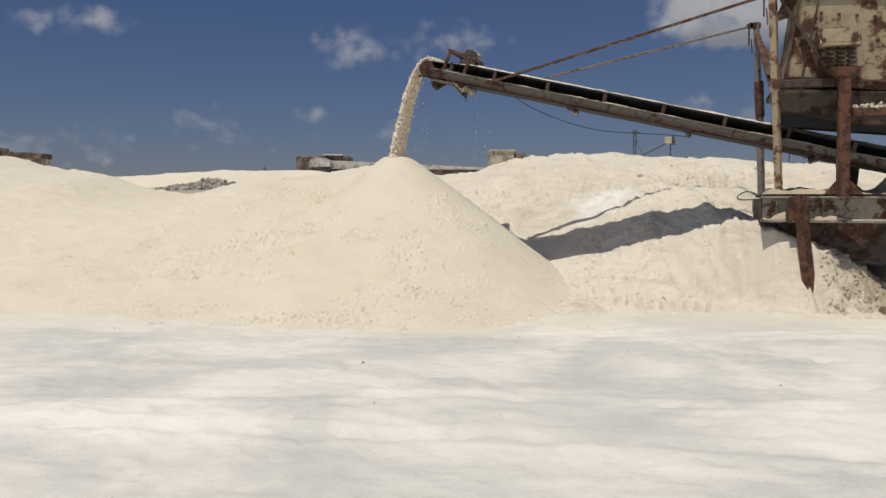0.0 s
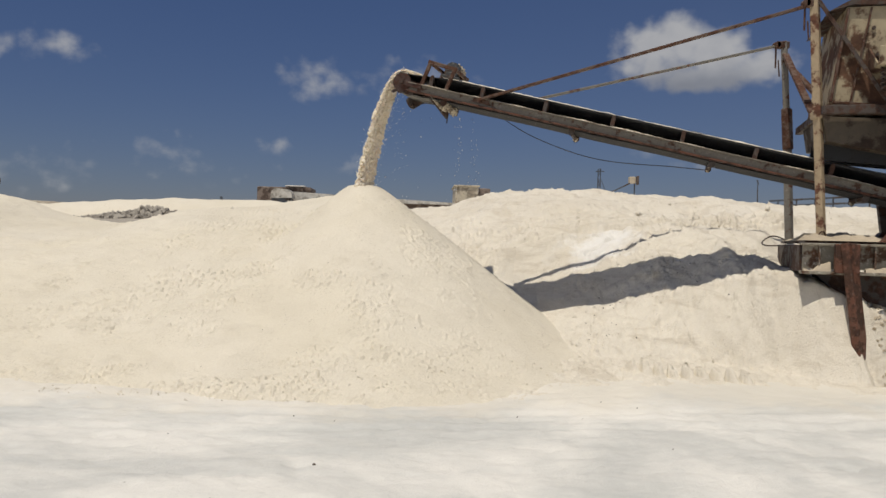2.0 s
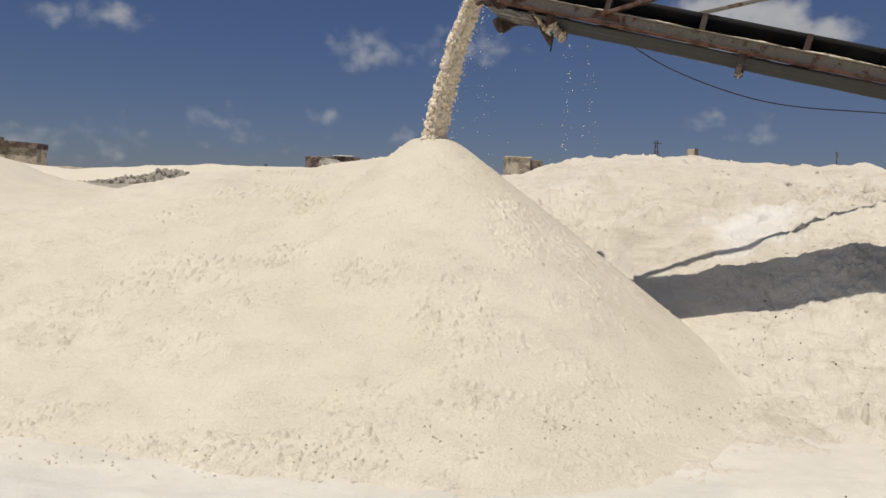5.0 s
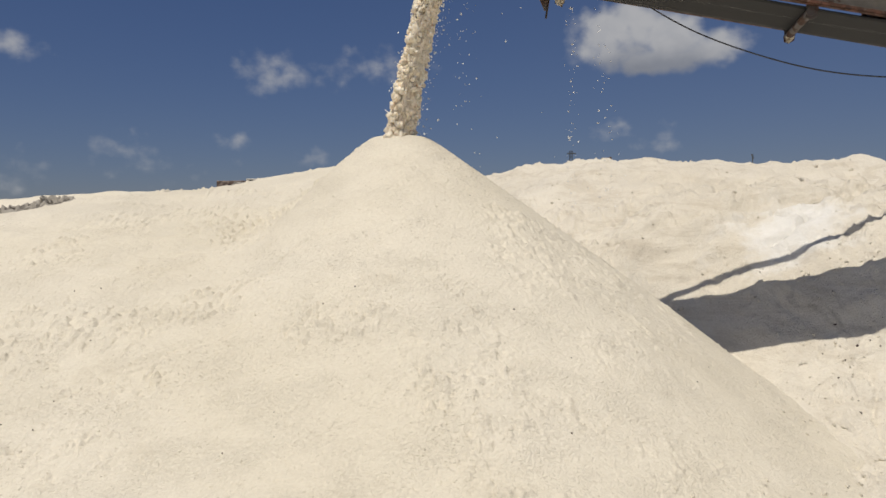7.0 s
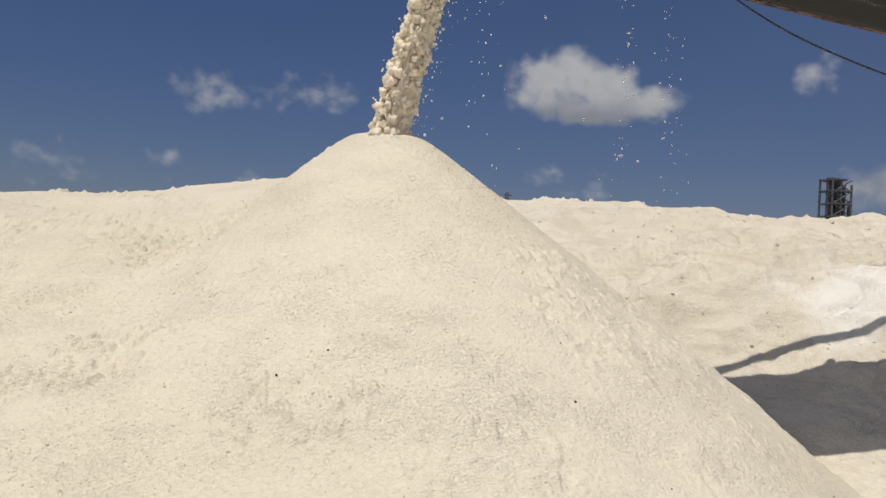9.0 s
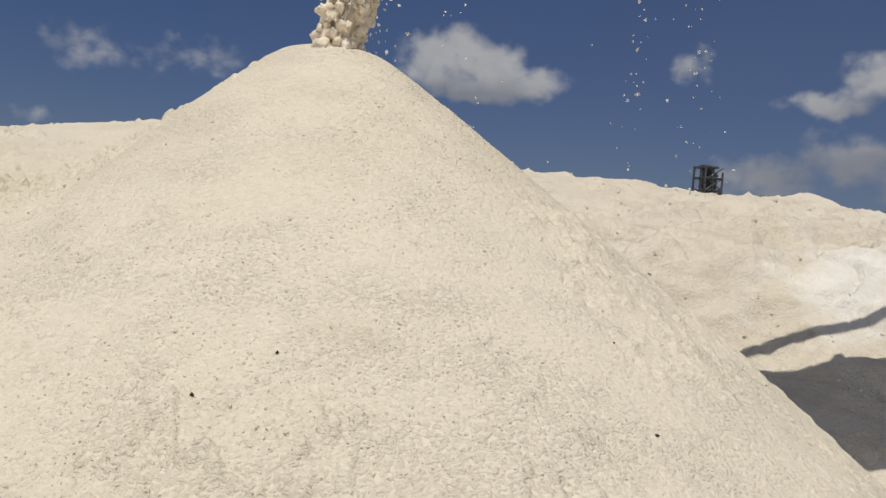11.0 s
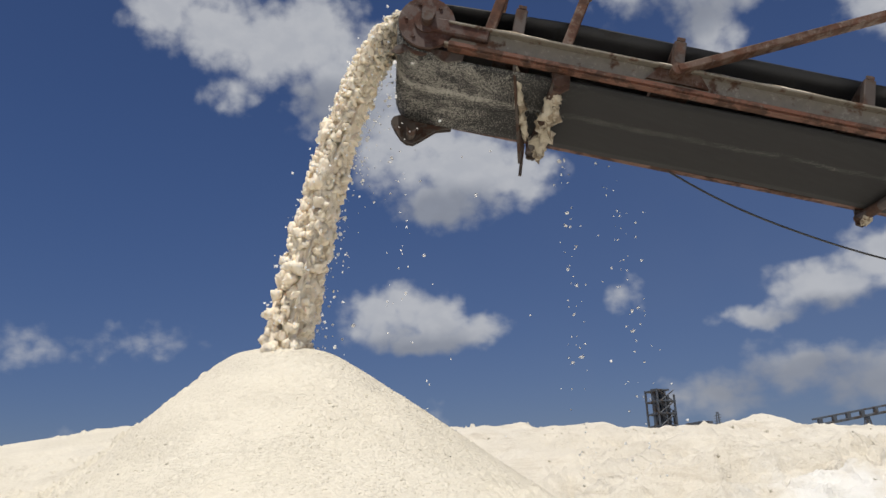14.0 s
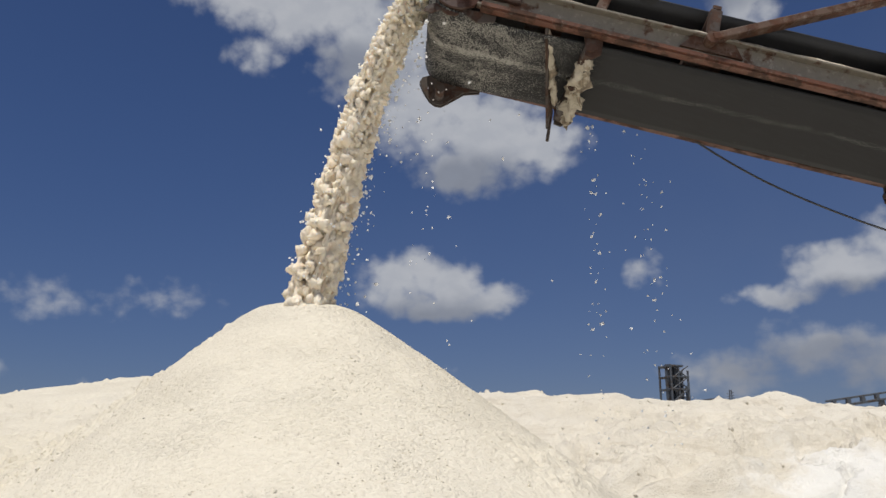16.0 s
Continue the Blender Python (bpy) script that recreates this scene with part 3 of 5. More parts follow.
def bank_height(x, y):
    """A dug bank in five slopes: foot, lower and upper shoulder, bench edge, back crest."""
    st = (0.0, 1.5, 2.4, 3.2, 3.9, 4.3, 4.7, 5.05, 5.45, 6.0, 6.6, 8.0)
    wave = 0.22 * fbm(x, x * 0 + 3, 0.9, 71, 3)
    dip = np.exp(-((x - 0.5) / 1.2) ** 2) + 0.7 * np.clip(0.5 - x, 0, 2)
    foot = stretch(x, st, (12.5, 12.6, 13.0, 13.0, 12.8, 12.55, 12.25, 12.05, 11.95, 11.9, 11.9, 11.5)) + 0.12 * fbm(x, x * 0 + 9, 0.7, 73, 3)
    low_y = stretch(x, st, (15.0, 14.95, 14.65, 14.30, 13.95, 13.75, 13.1, 12.75, 12.5, 12.5, 12.4, 12.1))
    low_z = stretch(x, st, (0.30, 0.45, 0.65, 0.86, 1.08, 1.26, 1.18, 1.12, 0.94, 0.66, 0.16, 0.10))
    up_y = stretch(x, st, (15.9, 15.85, 15.45, 15.0, 14.72, 14.55, 14.4, 14.3, 14.3, 14.4, 14.5, 14.8)) + 0.3 * wave
    up_z = stretch(x, st, (0.60, 0.82, 1.06, 1.25, 1.38, 1.47, 1.42, 1.45, 1.20, 0.90, 0.80, 0.65)) + 0.13 * np.exp(-((x - 4.47) / 0.13) ** 2)
    mid_y = stretch(x, st, (16.1, 15.98, 15.72, 15.62, 15.53, 15.50, 15.50, 15.50, 15.50, 15.65, 15.75, 15.9))
    mid_z = stretch(x, st, (0.75, 0.92, 1.17, 1.49, 1.83, 1.90, 1.90, 1.89, 1.82, 1.65, 1.60, 1.50))
    edge_y = 16.40 + wave
    edge_z = stretch(x, st, (1.70, 1.70, 1.76, 1.86, 1.93, 1.83, 1.82, 1.84, 1.80, 1.85, 1.88, 1.90)) - 0.5 * dip
    back_z = 2.41 - 0.045 * np.maximum(x - 7, 0) - 0.5 * dip
    far_z = 3.06 - 0.045 * np.maximum(x - 7, 0) - 0.5 * dip
    ys = (foot, low_y, up_y, mid_y, edge_y, 20.0 + 0 * x, 28.0 + 0 * x)
    zs = (-0.12 + 0 * x, low_z, up_z, mid_z, edge_z, back_z, far_z)
    z = -0.12 - 0.6 * np.maximum(foot - y, 0) + 0 * x
    for n in range(6):
        z = z + np.clip((y - ys[n]) / np.maximum(ys[n + 1] - ys[n], 0.05), 0, 1) * (zs[n + 1] - zs[n])
    apron_y = stretch(x, st, (11.6, 12.12, 12.15, 12.08, 11.98, 11.95, 11.95, 11.9, 11.85, 11.8, 11.8, 11.4)) + 0.10 * fbm(x, x * 0 + 5, 0.6, 77, 4)
    apron = ground_height(x, y) + 0.045 * np.clip((y - apron_y) / 0.45, -1.5, 1) + 0.05 * np.clip((y - apron_y - 0.2) / 0.6, 0, 1) - 1.2 * np.maximum(y - foot - 0.35, 0) - 0.3 * np.maximum(1.0 - x, 0)
    z = smax(z, apron, 0.07)
    z = z - 0.3 * np.maximum(y - 30, 0)
    z = z + (0.26 * fbm(x, y, 2.6, 81, 4) + 0.08 * fbm(x, y * 0.8, 0.9, 83, 3)) * np.clip((y - 15.9) / 3, 0.0, 1)
    z = z + 0.07 * fbm(x, y, 0.7, 87, 3) * np.clip((y - foot) / 0.6, 0, 1)
    crack = np.abs(fbm(x * 1.3, y * 0.5, 0.55, 95, 3))
    z = z - 0.035 * np.exp(-(crack / 0.03) ** 2) * np.clip(fbm(x, y, 1.3, 97, 2) + 0.2, 0, 1) * (y > foot)
    lane = y - 12.64 + 0.52 * (x - 2.6)
    tread = np.exp(-(lane / 0.13) ** 4) * np.clip((x - 2.5) / 0.2, 0, 1) * np.clip((3.95 - x) / 0.2, 0, 1)
    z = z + tread * (0.105 * np.clip(3.0 * np.sin(x * 42 - 14 * np.abs(lane)), -1, 1) + 0.015)
    scuff = np.clip(1 - np.abs(fbm(x + 0.25 * (y - 13), y * 0.35, 0.5, 88, 3)) / 0.05, 0, 1) * np.clip(3 * fbm(x, y, 0.9, 89, 2) + 0.2, 0, 1)
    z = z - 0.05 * scuff * np.clip((y - foot) / 0.3, 0, 1) * np.clip((14.6 - y) / 0.6, 0, 1)
    runnel = fbm(x + 0.15 * fbm(x, y, 0.5, 85, 2), y * 0.22, 0.26, 86, 3)
    z = z + 0.12 * runnel * np.clip((y - foot) / 0.3, 0, 1) * np.clip((14.3 - y) / 0.8, 0, 1)
    patchy = np.clip(0.5 + 2.2 * fbm(x, y, 0.9, 94, 3), 0.1, 1.6)
    z = z + 0.060 * fbm(x, y * 0.7, 0.30, 91, 3) + (1 + 1.3 * np.clip((y - 15.3) / 0.5, 0, 1) * np.clip((19 - y) / 1.5, 0, 1)) * patchy * (0.034 * fbm(x, y, 0.13, 93, 3, 0.65) + 0.05 * np.clip(fbm(x, y, 0.09, 101, 3, 0.62) - 0.06, 0, 1))
    cut = np.clip((x - 5.30 - 0.12 * (12.2 - y)) / 0.11, 0, 1) * np.clip((6.1 - x) / 0.5, 0, 1) * np.clip((y - 11.75) / 0.2, 0, 1) * np.clip((12.45 - y) / 0.2, 0, 1)
    z = z - 0.26 * cut
    spoil = np.clip((x - 5.3) / 0.4, 0, 1) * np.clip((14 - y) / 0.5, 0, 1)
    z = z + spoil * (0.16 * fbm(x, y, 0.28, 103, 4, 0.6) + 0.05 * np.abs(fbm(x, y, 0.1, 105, 2)))
    step = fbm(x * 0.35, y + 0.10 * x, 0.75, 107, 4, 0.55)
    z = z - 0.10 * np.clip(1 - np.abs(step - 0.05) / 0.04, 0, 1) * np.clip((y - 15.6) / 0.4, 0, 1) * np.clip((19.5 - y) / 1.0, 0, 1)
    up = np.clip((y - 15.8) / 0.8, 0, 1)
    z = z + up * np.clip((20.5 - y) / 2.5, 0.25, 1) * (0.20 * fbm(x * 0.5, y * 1.3, 0.55, 98, 5, 0.6) - 0.05 * np.exp(-(np.abs(fbm(x * 0.45, y, 0.9, 99, 3)) / 0.04) ** 2))
    return z


def above_ground(x, y, z):
    return z > ground_height(x, y) - 0.06


HX = spaced((-16, -5, 0.07), (-5, -3.8, 0.03), (-3.8, 1.2, 0.0095), (1.2, 3.4, 0.03))
HY = spaced((10.8, 15.3, 0.0095), (15.3, 22, 0.06), (22, 33, 0.2))
heap = tagged(sheet("salt_heap", HX, HY, heap_height, SALT, above_ground), "fresh cream-white heap of raw salt under the conveyor", "salt heap", kind="stuff")
BX = spaced((-2, 0.6, 0.1), (0.6, 7, 0.022), (7, 26, 0.11))
BY = spaced((11.2, 17.5, 0.022), (17.5, 30, 0.08), (30, 37, 0.3))
bank = tagged(sheet("salt_bank", BX, BY, bank_height, OLD_SALT, above_ground), "old dug salt bank with clods and a whiter spill", "salt bank", kind="stuff")


# ---- conveyor ----
HEAD = Vector((-0.34, 14.567, 3.85))
SLOPE = 0.232
along = Vector((0.961, -0.276, -SLOPE)).normalized()
across = Vector((0.276, 0.961, 0.0)).normalized()
upward = across.cross(along) * -1
if upward.z < 0:
    upward.negate()
CONV = Matrix.Translation(HEAD) @ frame_of(along, across, upward)
WIDE, LENGTH = 0.78, 8.6


def local(s, w, h):
    return CONV @ Vector((s, w, h))


def on_conveyor(name, bm, mat, parent, label="", smooth=False):
    bmesh.ops.transform(bm, matrix=CONV, verts=bm.verts)
    return part(name, bm, mat, parent, label, smooth)


def crust_strip(bm, s0, s1, w0, w1, h, amp, seed):
    """An uneven ridge of caked salt along a ledge."""
    rows = []
    for s in np.arange(s0, s1, 0.02):
        k = max(0.0, noise.noise((s * 2.1, seed, 0.3)) + 0.35) * amp * 1.6 + amp * 0.5 * noise.noise((s * 11, seed, 2.0))
        k = max(0.0012, k)
        rows.append([bm.verts.new((s, w0 + (w1 - w0) * q, h + k * f)) for q, f in ((0.0, 0.0), (0.12, 0.75), (0.5, 1.0), (0.88, 0.7), (1.0, 0.0))])
    for a, b in zip(rows, rows[1:]):
        for k in range(4):
            bm.faces.new((a[k], b[k], b[k + 1], a[k + 1]))


def crust_roll(bm, a, b, r, seed, ragged):
    """A ragged crust of salt grown round a bar from a to b, hanging down a little."""
    a, b = Vector(a), Vector(b)
    steps = max(8, int((b - a).length / 0.012))
    rows = []
    for n in range(steps + 1):
        q = n / steps
        c = a.lerp(b, q)
        end = min(1.0, 6 * q, 6 * (1 - q)) ** 0.5
        line = []
        for k in range(12):
            t = k / 12 * math.tau
            f = 1 + ragged * (1.3 * noise.noise((q * 9, math.cos(t) * 1.2 + seed, math.sin(t) * 1.2)) + 0.7 * noise.noise((q * 34, math.cos(t) * 3 + seed, math.sin(t) * 3)))
            f = max(0.25, f) * (0.12 + 0.88 * end)
            drop = 1.45 if math.sin(t) < 0 else 0.8
            line.append(bm.verts.new((c.x + r * f * math.cos(t), c.y, c.z + r * f * drop * math.sin(t))))
        rows.append(line)
    for u, v in zip(rows, rows[1:]):
        for k in range(12):
            bm.faces.new((u[k], v[k], v[(k + 1) % 12], u[(k + 1) % 12]))
    bm.faces.new(rows[0])
    bm.faces.new(list(reversed(rows[-1])))
    bmesh.ops.recalc_face_normals(bm, faces=bm.faces)


def crust_cap(bm, a, b, r, t0, t1, seed):
    """Furry salt lying on the upper side of a round casing."""
    a, b = Vector(a), Vector(b)
    rows = []
    for n in range(31):
        c = a.lerp(b, n / 30)
        line = []
        for k in range(31):
            t = t0 + (t1 - t0) * k / 30
            rim = min(1.0, 5 * min(n, 30 - n) / 30, 5 * min(k, 30 - k) / 30)
            f = rim * max(0.0, 0.016 + 0.030 * noise.noise((n * 0.33, k * 0.33, seed)) + 0.016 * noise.noise((n * 0.9, k * 0.9, seed)))
            line.append(bm.verts.new((c.x + (r + f) * math.sin(t), c.y, c.z + (r + f) * math.cos(t))))
        rows.append(line)
    for u, v in zip(rows, rows[1:]):
        for k in range(30):
            bm.faces.new((u[k], v[k], v[k + 1], u[k + 1]))


def make_conveyor():
    top = thing("belt_conveyor", "long inclined rusty steel conveyor with a black rubber belt", "conveyor")
    # side channels with flanges turned outwards
    for w, turn in ((0.0, -1), (WIDE, 1)):
        bm = bmesh.new()
        box(bm, (0.10, w - 0.004, -0.096), (LENGTH, w + 0.004, 0.016), 0.0)
        lo, hi = sorted((w, w + turn * 0.045))
        box(bm, (0.10, lo, 0.010), (LENGTH, hi, 0.022), 0.003)
        box(bm, (0.10, lo, -0.104), (LENGTH, hi, -0.092), 0.003)
        on_conveyor("side_channel", bm, CHANNEL_PAINT, top)
        bm = bmesh.new()
        lo, hi = sorted((w, w + turn * 0.040))
        crust_strip(bm, 0.3, LENGTH, lo, hi, 0.022, 0.016, 5 + turn)
        on_conveyor("salt_ledge", bm, CRUST, top, "salt crusted on the channel flange", True)
        bm = bmesh.new()
        box(bm, (0.12, w + turn * 0.046 - 0.004, -0.107), (LENGTH, w + turn * 0.046 + 0.004, -0.088), 0.0)
        box(bm, (0.12, min(lo, w - turn * 0.006), -0.114), (LENGTH, max(hi, w - turn * 0.006), -0.1045), 0.0)
        on_conveyor("flange_edge", bm, RED_PRIMER, top, "orange rusted flange edge")
    # head pulley
    bm = bmesh.new()
    rod(bm, (0, 0.03, 0), (0, WIDE - 0.03, 0), 0.122, 28)
    rod(bm, (0, -0.08, 0), (0, WIDE + 0.08, 0), 0.028, 14)
    pulley = on_conveyor("head_pulley", bm, DARK_RUST, top, smooth=False)
    for w in (-0.012, WIDE + 0.012):
        bm = bmesh.new()
        rod(bm, (0, w - 0.010, 0), (0, w + 0.010, 0), 0.134, 30)
        rod(bm, (0, w - 0.022, 0), (0, w + 0.022, 0), 0.060, 20)
        rod(bm, (0, w - 0.06, 0.03), (0, w + 0.0, 0.03), 0.034, 8)
        box(bm, (0.02, w - 0.024, -0.045), (0.30, w + 0.024, 0.03), 0.008)
        for k in range(6):
            a = k * math.tau / 6
            rod(bm, (0.1 * math.cos(a), w - 0.018, 0.1 * math.sin(a)), (0.1 * math.cos(a), w + 0.018, 0.1 * math.sin(a)), 0.009, 6)
        on_conveyor("pulley_plate", bm, PLATE_RUST, top, "round dark red-brown rusted bearing plate")
    # belt: a closed band with a troughed upper run
    bm = bmesh.new()
    rows = []
    n_across = 12

    def ring(s, h, trough, nx, nz):
        line = []
        for k in range(n_across + 1):
            q = k / n_across
            side = abs(q - 0.5) * 2
            lift = trough * max(0.0, (side - 0.36) / 0.64)
            inset = 0.012 + 0.03 * trough / 0.13 + (0.022 if h < -0.07 and s > 0.24 else 0.0)
            line.append(bm.verts.new((s + nx * 0.0, inset + q * (WIDE - 2 * inset), h + lift)))
        rows.append(line)

    for s in np.linspace(LENGTH, 0.9, 24):
        ring(s, 0.060, 0.13, 0, 1)
    for s in np.linspace(0.75, 0.05, 8):
        k = max(0.0, (s - 0.05) / 0.7)
        ring(s, 0.128 - 0.068 * k, 0.13 * k, 0, 1)
    for a in np.linspace(90, 270, 16):
        ring(0.130 * math.cos(radians(a)), 0.130 * math.sin(radians(a)), 0.0, 0, 0)
    for s in np.linspace(0.25, LENGTH, 30):
        ring(s, -0.112 - 0.022 * max(0.0, 1 - (s - 0.25) / 0.5) - 0.010 * math.sin(s * 1.63) ** 2, 0.0, 0, -1)
    for a, b in zip(rows, rows[1:]):
        for k in range(n_across):
            bm.faces.new((a[k], a[k + 1], b[k + 1], b[k]))
    bmesh.ops.recalc_face_normals(bm, faces=bm.faces)
    bmesh.ops.solidify(bm, geom=bm.faces, thickness=0.010)
    for f in bm.faces:
        c = f.calc_center_median()
        f.material_index = 1 if c.z < -0.02 else 0
    belt = on_conveyor("belt", bm, BLACK_RUBBER, top, "black rubber belt, grey with dust below", True)
    belt.data.materials.append(SALTED_BELT)
    # salt carried on the belt
    bm = bmesh.new()
    rnd = random.Random(5)
    xs = np.linspace(-0.05, LENGTH, 260)
    rows2 = []
    for s in xs:
        k = min(1.0, max(0.0, (s - 0.05) / 0.7))
        base = 0.136 - 0.066 * k
        line = []
        for q in np.linspace(-1, 1, 11):
            w = WIDE / 2 + q * 0.31
            h = base + 0.13 * k * max(0.0, (abs(q) * 0.31 / 0.36 - 0.36) / 0.64) + (0.03 + 0.143 * k) * (1 - q * q) + 0.014 * (0.8 + noise.noise((s * 7, q * 3, 1.0)))
            line.append(bm.verts.new((s, w, h)))
        rows2.append(line)
    for a, b in zip(rows2, rows2[1:]):
        for k in range(10):
            bm.faces.new((a[k], b[k], b[k + 1], a[k + 1]))
    load = on_conveyor("salt_load", bm, SALT, None, "", True)
    tagged(load, "layer of white salt riding on the conveyor belt", "salt", kind="stuff")
    # troughing idlers
    for s in (0.43, 1.20, 2.12, 3.07, 4.02, 4.97, 5.92, 6.87, 7.82):
        bm = bmesh.new()
        for w in (-0.012, WIDE + 0.012):
            sign = -1 if w < 0.3 else 1
            box(bm, (s - 0.028, w - 0.022, 0.02), (s + 0.028, w + 0.022, 0.165), 0.004)
            box(bm, (s - 0.02, w - 0.006 + sign * 0.016, 0.165), (s + 0.02, w + 0.006 + sign * 0.016, 0.185), 0.002)
        box(bm, (s - 0.09, 0.006, -0.085), (s + 0.09, WIDE - 0.006, -0.045), 0.004)
        idler = on_conveyor("idler_frame", bm, DARK_RUST, top)
        for a, b in (((s, 0.02, 0.15), (s, 0.23, 0.02)), ((s, 0.24, 0.015), (s, 0.54, 0.015)), ((s, 0.55, 0.02), (s, 0.76, 0.15))):
            bm = bmesh.new()
            rod(bm, a, b, 0.026, 10)
            on_conveyor("roller", bm, DARK_RUST, idler)
    # return rollers in hanging brackets
    for s in (0.66, 2.54, 4.46, 6.4):
        for w in (0.015, WIDE + 0.03):
            bm = bmesh.new()
            extrude_outline(bm, [(s - 0.04, -0.10), (s + 0.05, -0.10), (s + 0.055, -0.18), (s + 0.02, -0.21), (s - 0.02, -0.205), (s - 0.03, -0.14)], w - 0.006, w + 0.006)
            on_conveyor("return_bracket", bm, DARK_RUST, top)
        bm = bmesh.new()
        rod(bm, (s, -0.01, -0.160), (s, WIDE + 0.045, -0.160), 0.030, 12)
        bracket = on_conveyor("return_roller", bm, DARK_RUST, top)
        bm = bmesh.new()
        if s < 1:
            crust_roll(bm, (s, 0.06, -0.16), (s + 0.03, 0.80, -0.178), 0.036, 3, 1.25)
        else:
            crust_roll(bm, (s, 0.70, -0.165), (s + 0.02, 0.82, -0.172), 0.024, int(s * 10), 0.9)
        on_conveyor("salt_crust", bm, CRUST, bracket, "caked salt", True)
    # belt scraper: a slanting blade across the belt, ending in a thin rod
    bm = bmesh.new()
    tilt = Matrix(((1, 0.24, 0, 0.44), (0, 1, 0, 0), (0, 0, 1, 0), (0, 0, 0, 1)))
    extrude_outline(bm, [(-0.01, -0.06), (0.05, -0.06), (0.66, -0.20), (0.665, -0.29), (0.64, -0.32), (0.02, -0.13)], -0.006, 0.006, axis="x", m=CONV @ tilt)
    rod(bm, local(0.60, 0.66, -0.20), local(0.612, 0.67, -0.375), 0.009, 8)
    scraper = part("belt_scraper", bm, DARK_RUST, top, "rusted scraper blade with a thin hanging rod")
    bm = bmesh.new()
    crust_roll(bm, (0.45, 0.03, -0.10), (0.60, 0.55, -0.225), 0.017, 9, 1.1)
    on_conveyor("salt_crust", bm, CRUST, scraper, "caked salt", True)
    # snub bracket under the head
    for w in (WIDE - 0.012, WIDE + 0.02, 0.02):
        bm = bmesh.new()
        lowest = -0.285 if w > 0.3 else -0.17
        extrude_outline(bm, [(-0.08, -0.11), (-0.125, -0.135), (-0.135, -0.165), (-0.10, min(lowest + 0.07, -0.172)), (-0.06, lowest + 0.03), (-0.025, lowest + 0.012), (0.01, lowest + 0.014), (0.04, lowest + 0.04), (0.12, -0.166), (0.20, -0.14), (0.20, -0.11)], w - 0.005, w + 0.005)
        on_conveyor("snub_bracket", bm, DARK_RUST, top, "dark rusted bracket")
    bm = bmesh.new()
    rod(bm, (-0.01, WIDE - 0.14, -0.23), (-0.01, WIDE + 0.035, -0.23), 0.026, 12)
    on_conveyor("snub_roller", bm, DARK_RUST, top)
    # motor stand: square tube frames over the head
    for w in (-0.005, WIDE - 0.02):
        bm = bmesh.new()
        foot = 0.018
        rod(bm, (0.295, w, foot), (0.345, w, 0.345), 0, flat=(0.055, 0.05))
        rod(bm, (0.665, w, foot), (0.722, w, 0.318), 0, flat=(0.055, 0.05))
        rod(bm, (0.315, w, 0.365), (0.755, w, 0.335), 0, flat=(0.05, 0.055))
        on_conveyor("motor_stand", bm, RUST, top, "rusty square-tube frame")
    bm = bmesh.new()
    rod(bm, (0.34, 0.02, 0.362), (0.34, WIDE - 0.04, 0.362), 0, flat=(0.045, 0.045))
    rod(bm, (0.725, 0.02, 0.337), (0.725, WIDE - 0.04, 0.337), 0, flat=(0.045, 0.045))
    on_conveyor("stand_rail", bm, RUST, top)
    # drive motor
    bm = bmesh.new()
    rod(bm, (0.52, 0.60, 0.41), (0.52, 0.88, 0.41), 0.105, 24)
    rod(bm, (0.52, 0.57, 0.41), (0.52, 0.61, 0.41), 0.112, 24)
    rod(bm, (0.52, 0.88, 0.41), (0.52, 0.98, 0.41), 0.092, 24, 0.08)
    box(bm, (0.38, 0.54, 0.28), (0.66, 0.88, 0.315), 0.005)
    motor = on_conveyor("drive_motor", bm, MOTOR_GREY, top, "grey finned motor furred with salt")
    for k in range(18):
        a = k * math.tau / 18
        bm = bmesh.new()
        m = Matrix.Translation((0.52, 0.75, 0.41)) @ Matrix.Rotation(a, 4, "Y")
        box(bm, (0.10, -0.12, -0.004), (0.122, 0.12, 0.004), 0.0, m)
        on_conveyor("cooling_fin", bm, MOTOR_GREY, motor)
    bm = bmesh.new()
    crust_cap(bm, (0.52, 0.70, 0.41), (0.52, 0.99, 0.41), 0.108, -0.6, 2.1, 8)
    on_conveyor("salt_crust", bm, CRUST, motor, "caked salt", True)
    return top


conveyor = make_conveyor()


FRONT_TOP, BACK_TOP = Vector((4.93, 12.90, 4.72)), Vector((5.33, 14.66, 4.62))
for w, end in ((-0.05, FRONT_TOP), (WIDE + 0.05, BACK_TOP)):
    tie = thing("stay_rod", "flat rusty steel stay holding up the conveyor", "stay", "conveyor stays")
    bm = bmesh.new()
    a = local(1.19, w, -0.01)
    rod(bm, a, end, 0, flat=(0.074, 0.034))
    part("bar", bm, RUST if w < 0 else GREY_POST, tie)
    bm = bmesh.new()
    rod(bm, local(1.19, w - 0.03, -0.01), local(1.19, w + 0.06, -0.01), 0.03, 12)
    extrude_outline(bm, [(1.06, -0.055), (1.36, -0.055), (1.30, 0.03), (1.20, 0.045), (1.12, 0.02)], w + (0.03 if w < 0 else -0.03), w + (0.045 if w < 0 else -0.045), m=CONV)
    part("lug", bm, RUST, tie)


def tube(name, pts, r, mat):
    cu = bpy.data.curves.new(name, "CURVE")
    cu.dimensions, cu.bevel_depth, cu.bevel_resolution = "3D", r, 2
    sp = cu.splines.new("NURBS")
    sp.points.add(len(pts) - 1)
    for p, q in zip(sp.points, pts):
        p.co = (*q, 1.0)
    sp.use_endpoint_u, sp.order_u = True, 4
    cu.materials.append(mat)
    ob = new(name, cu)
    return ob


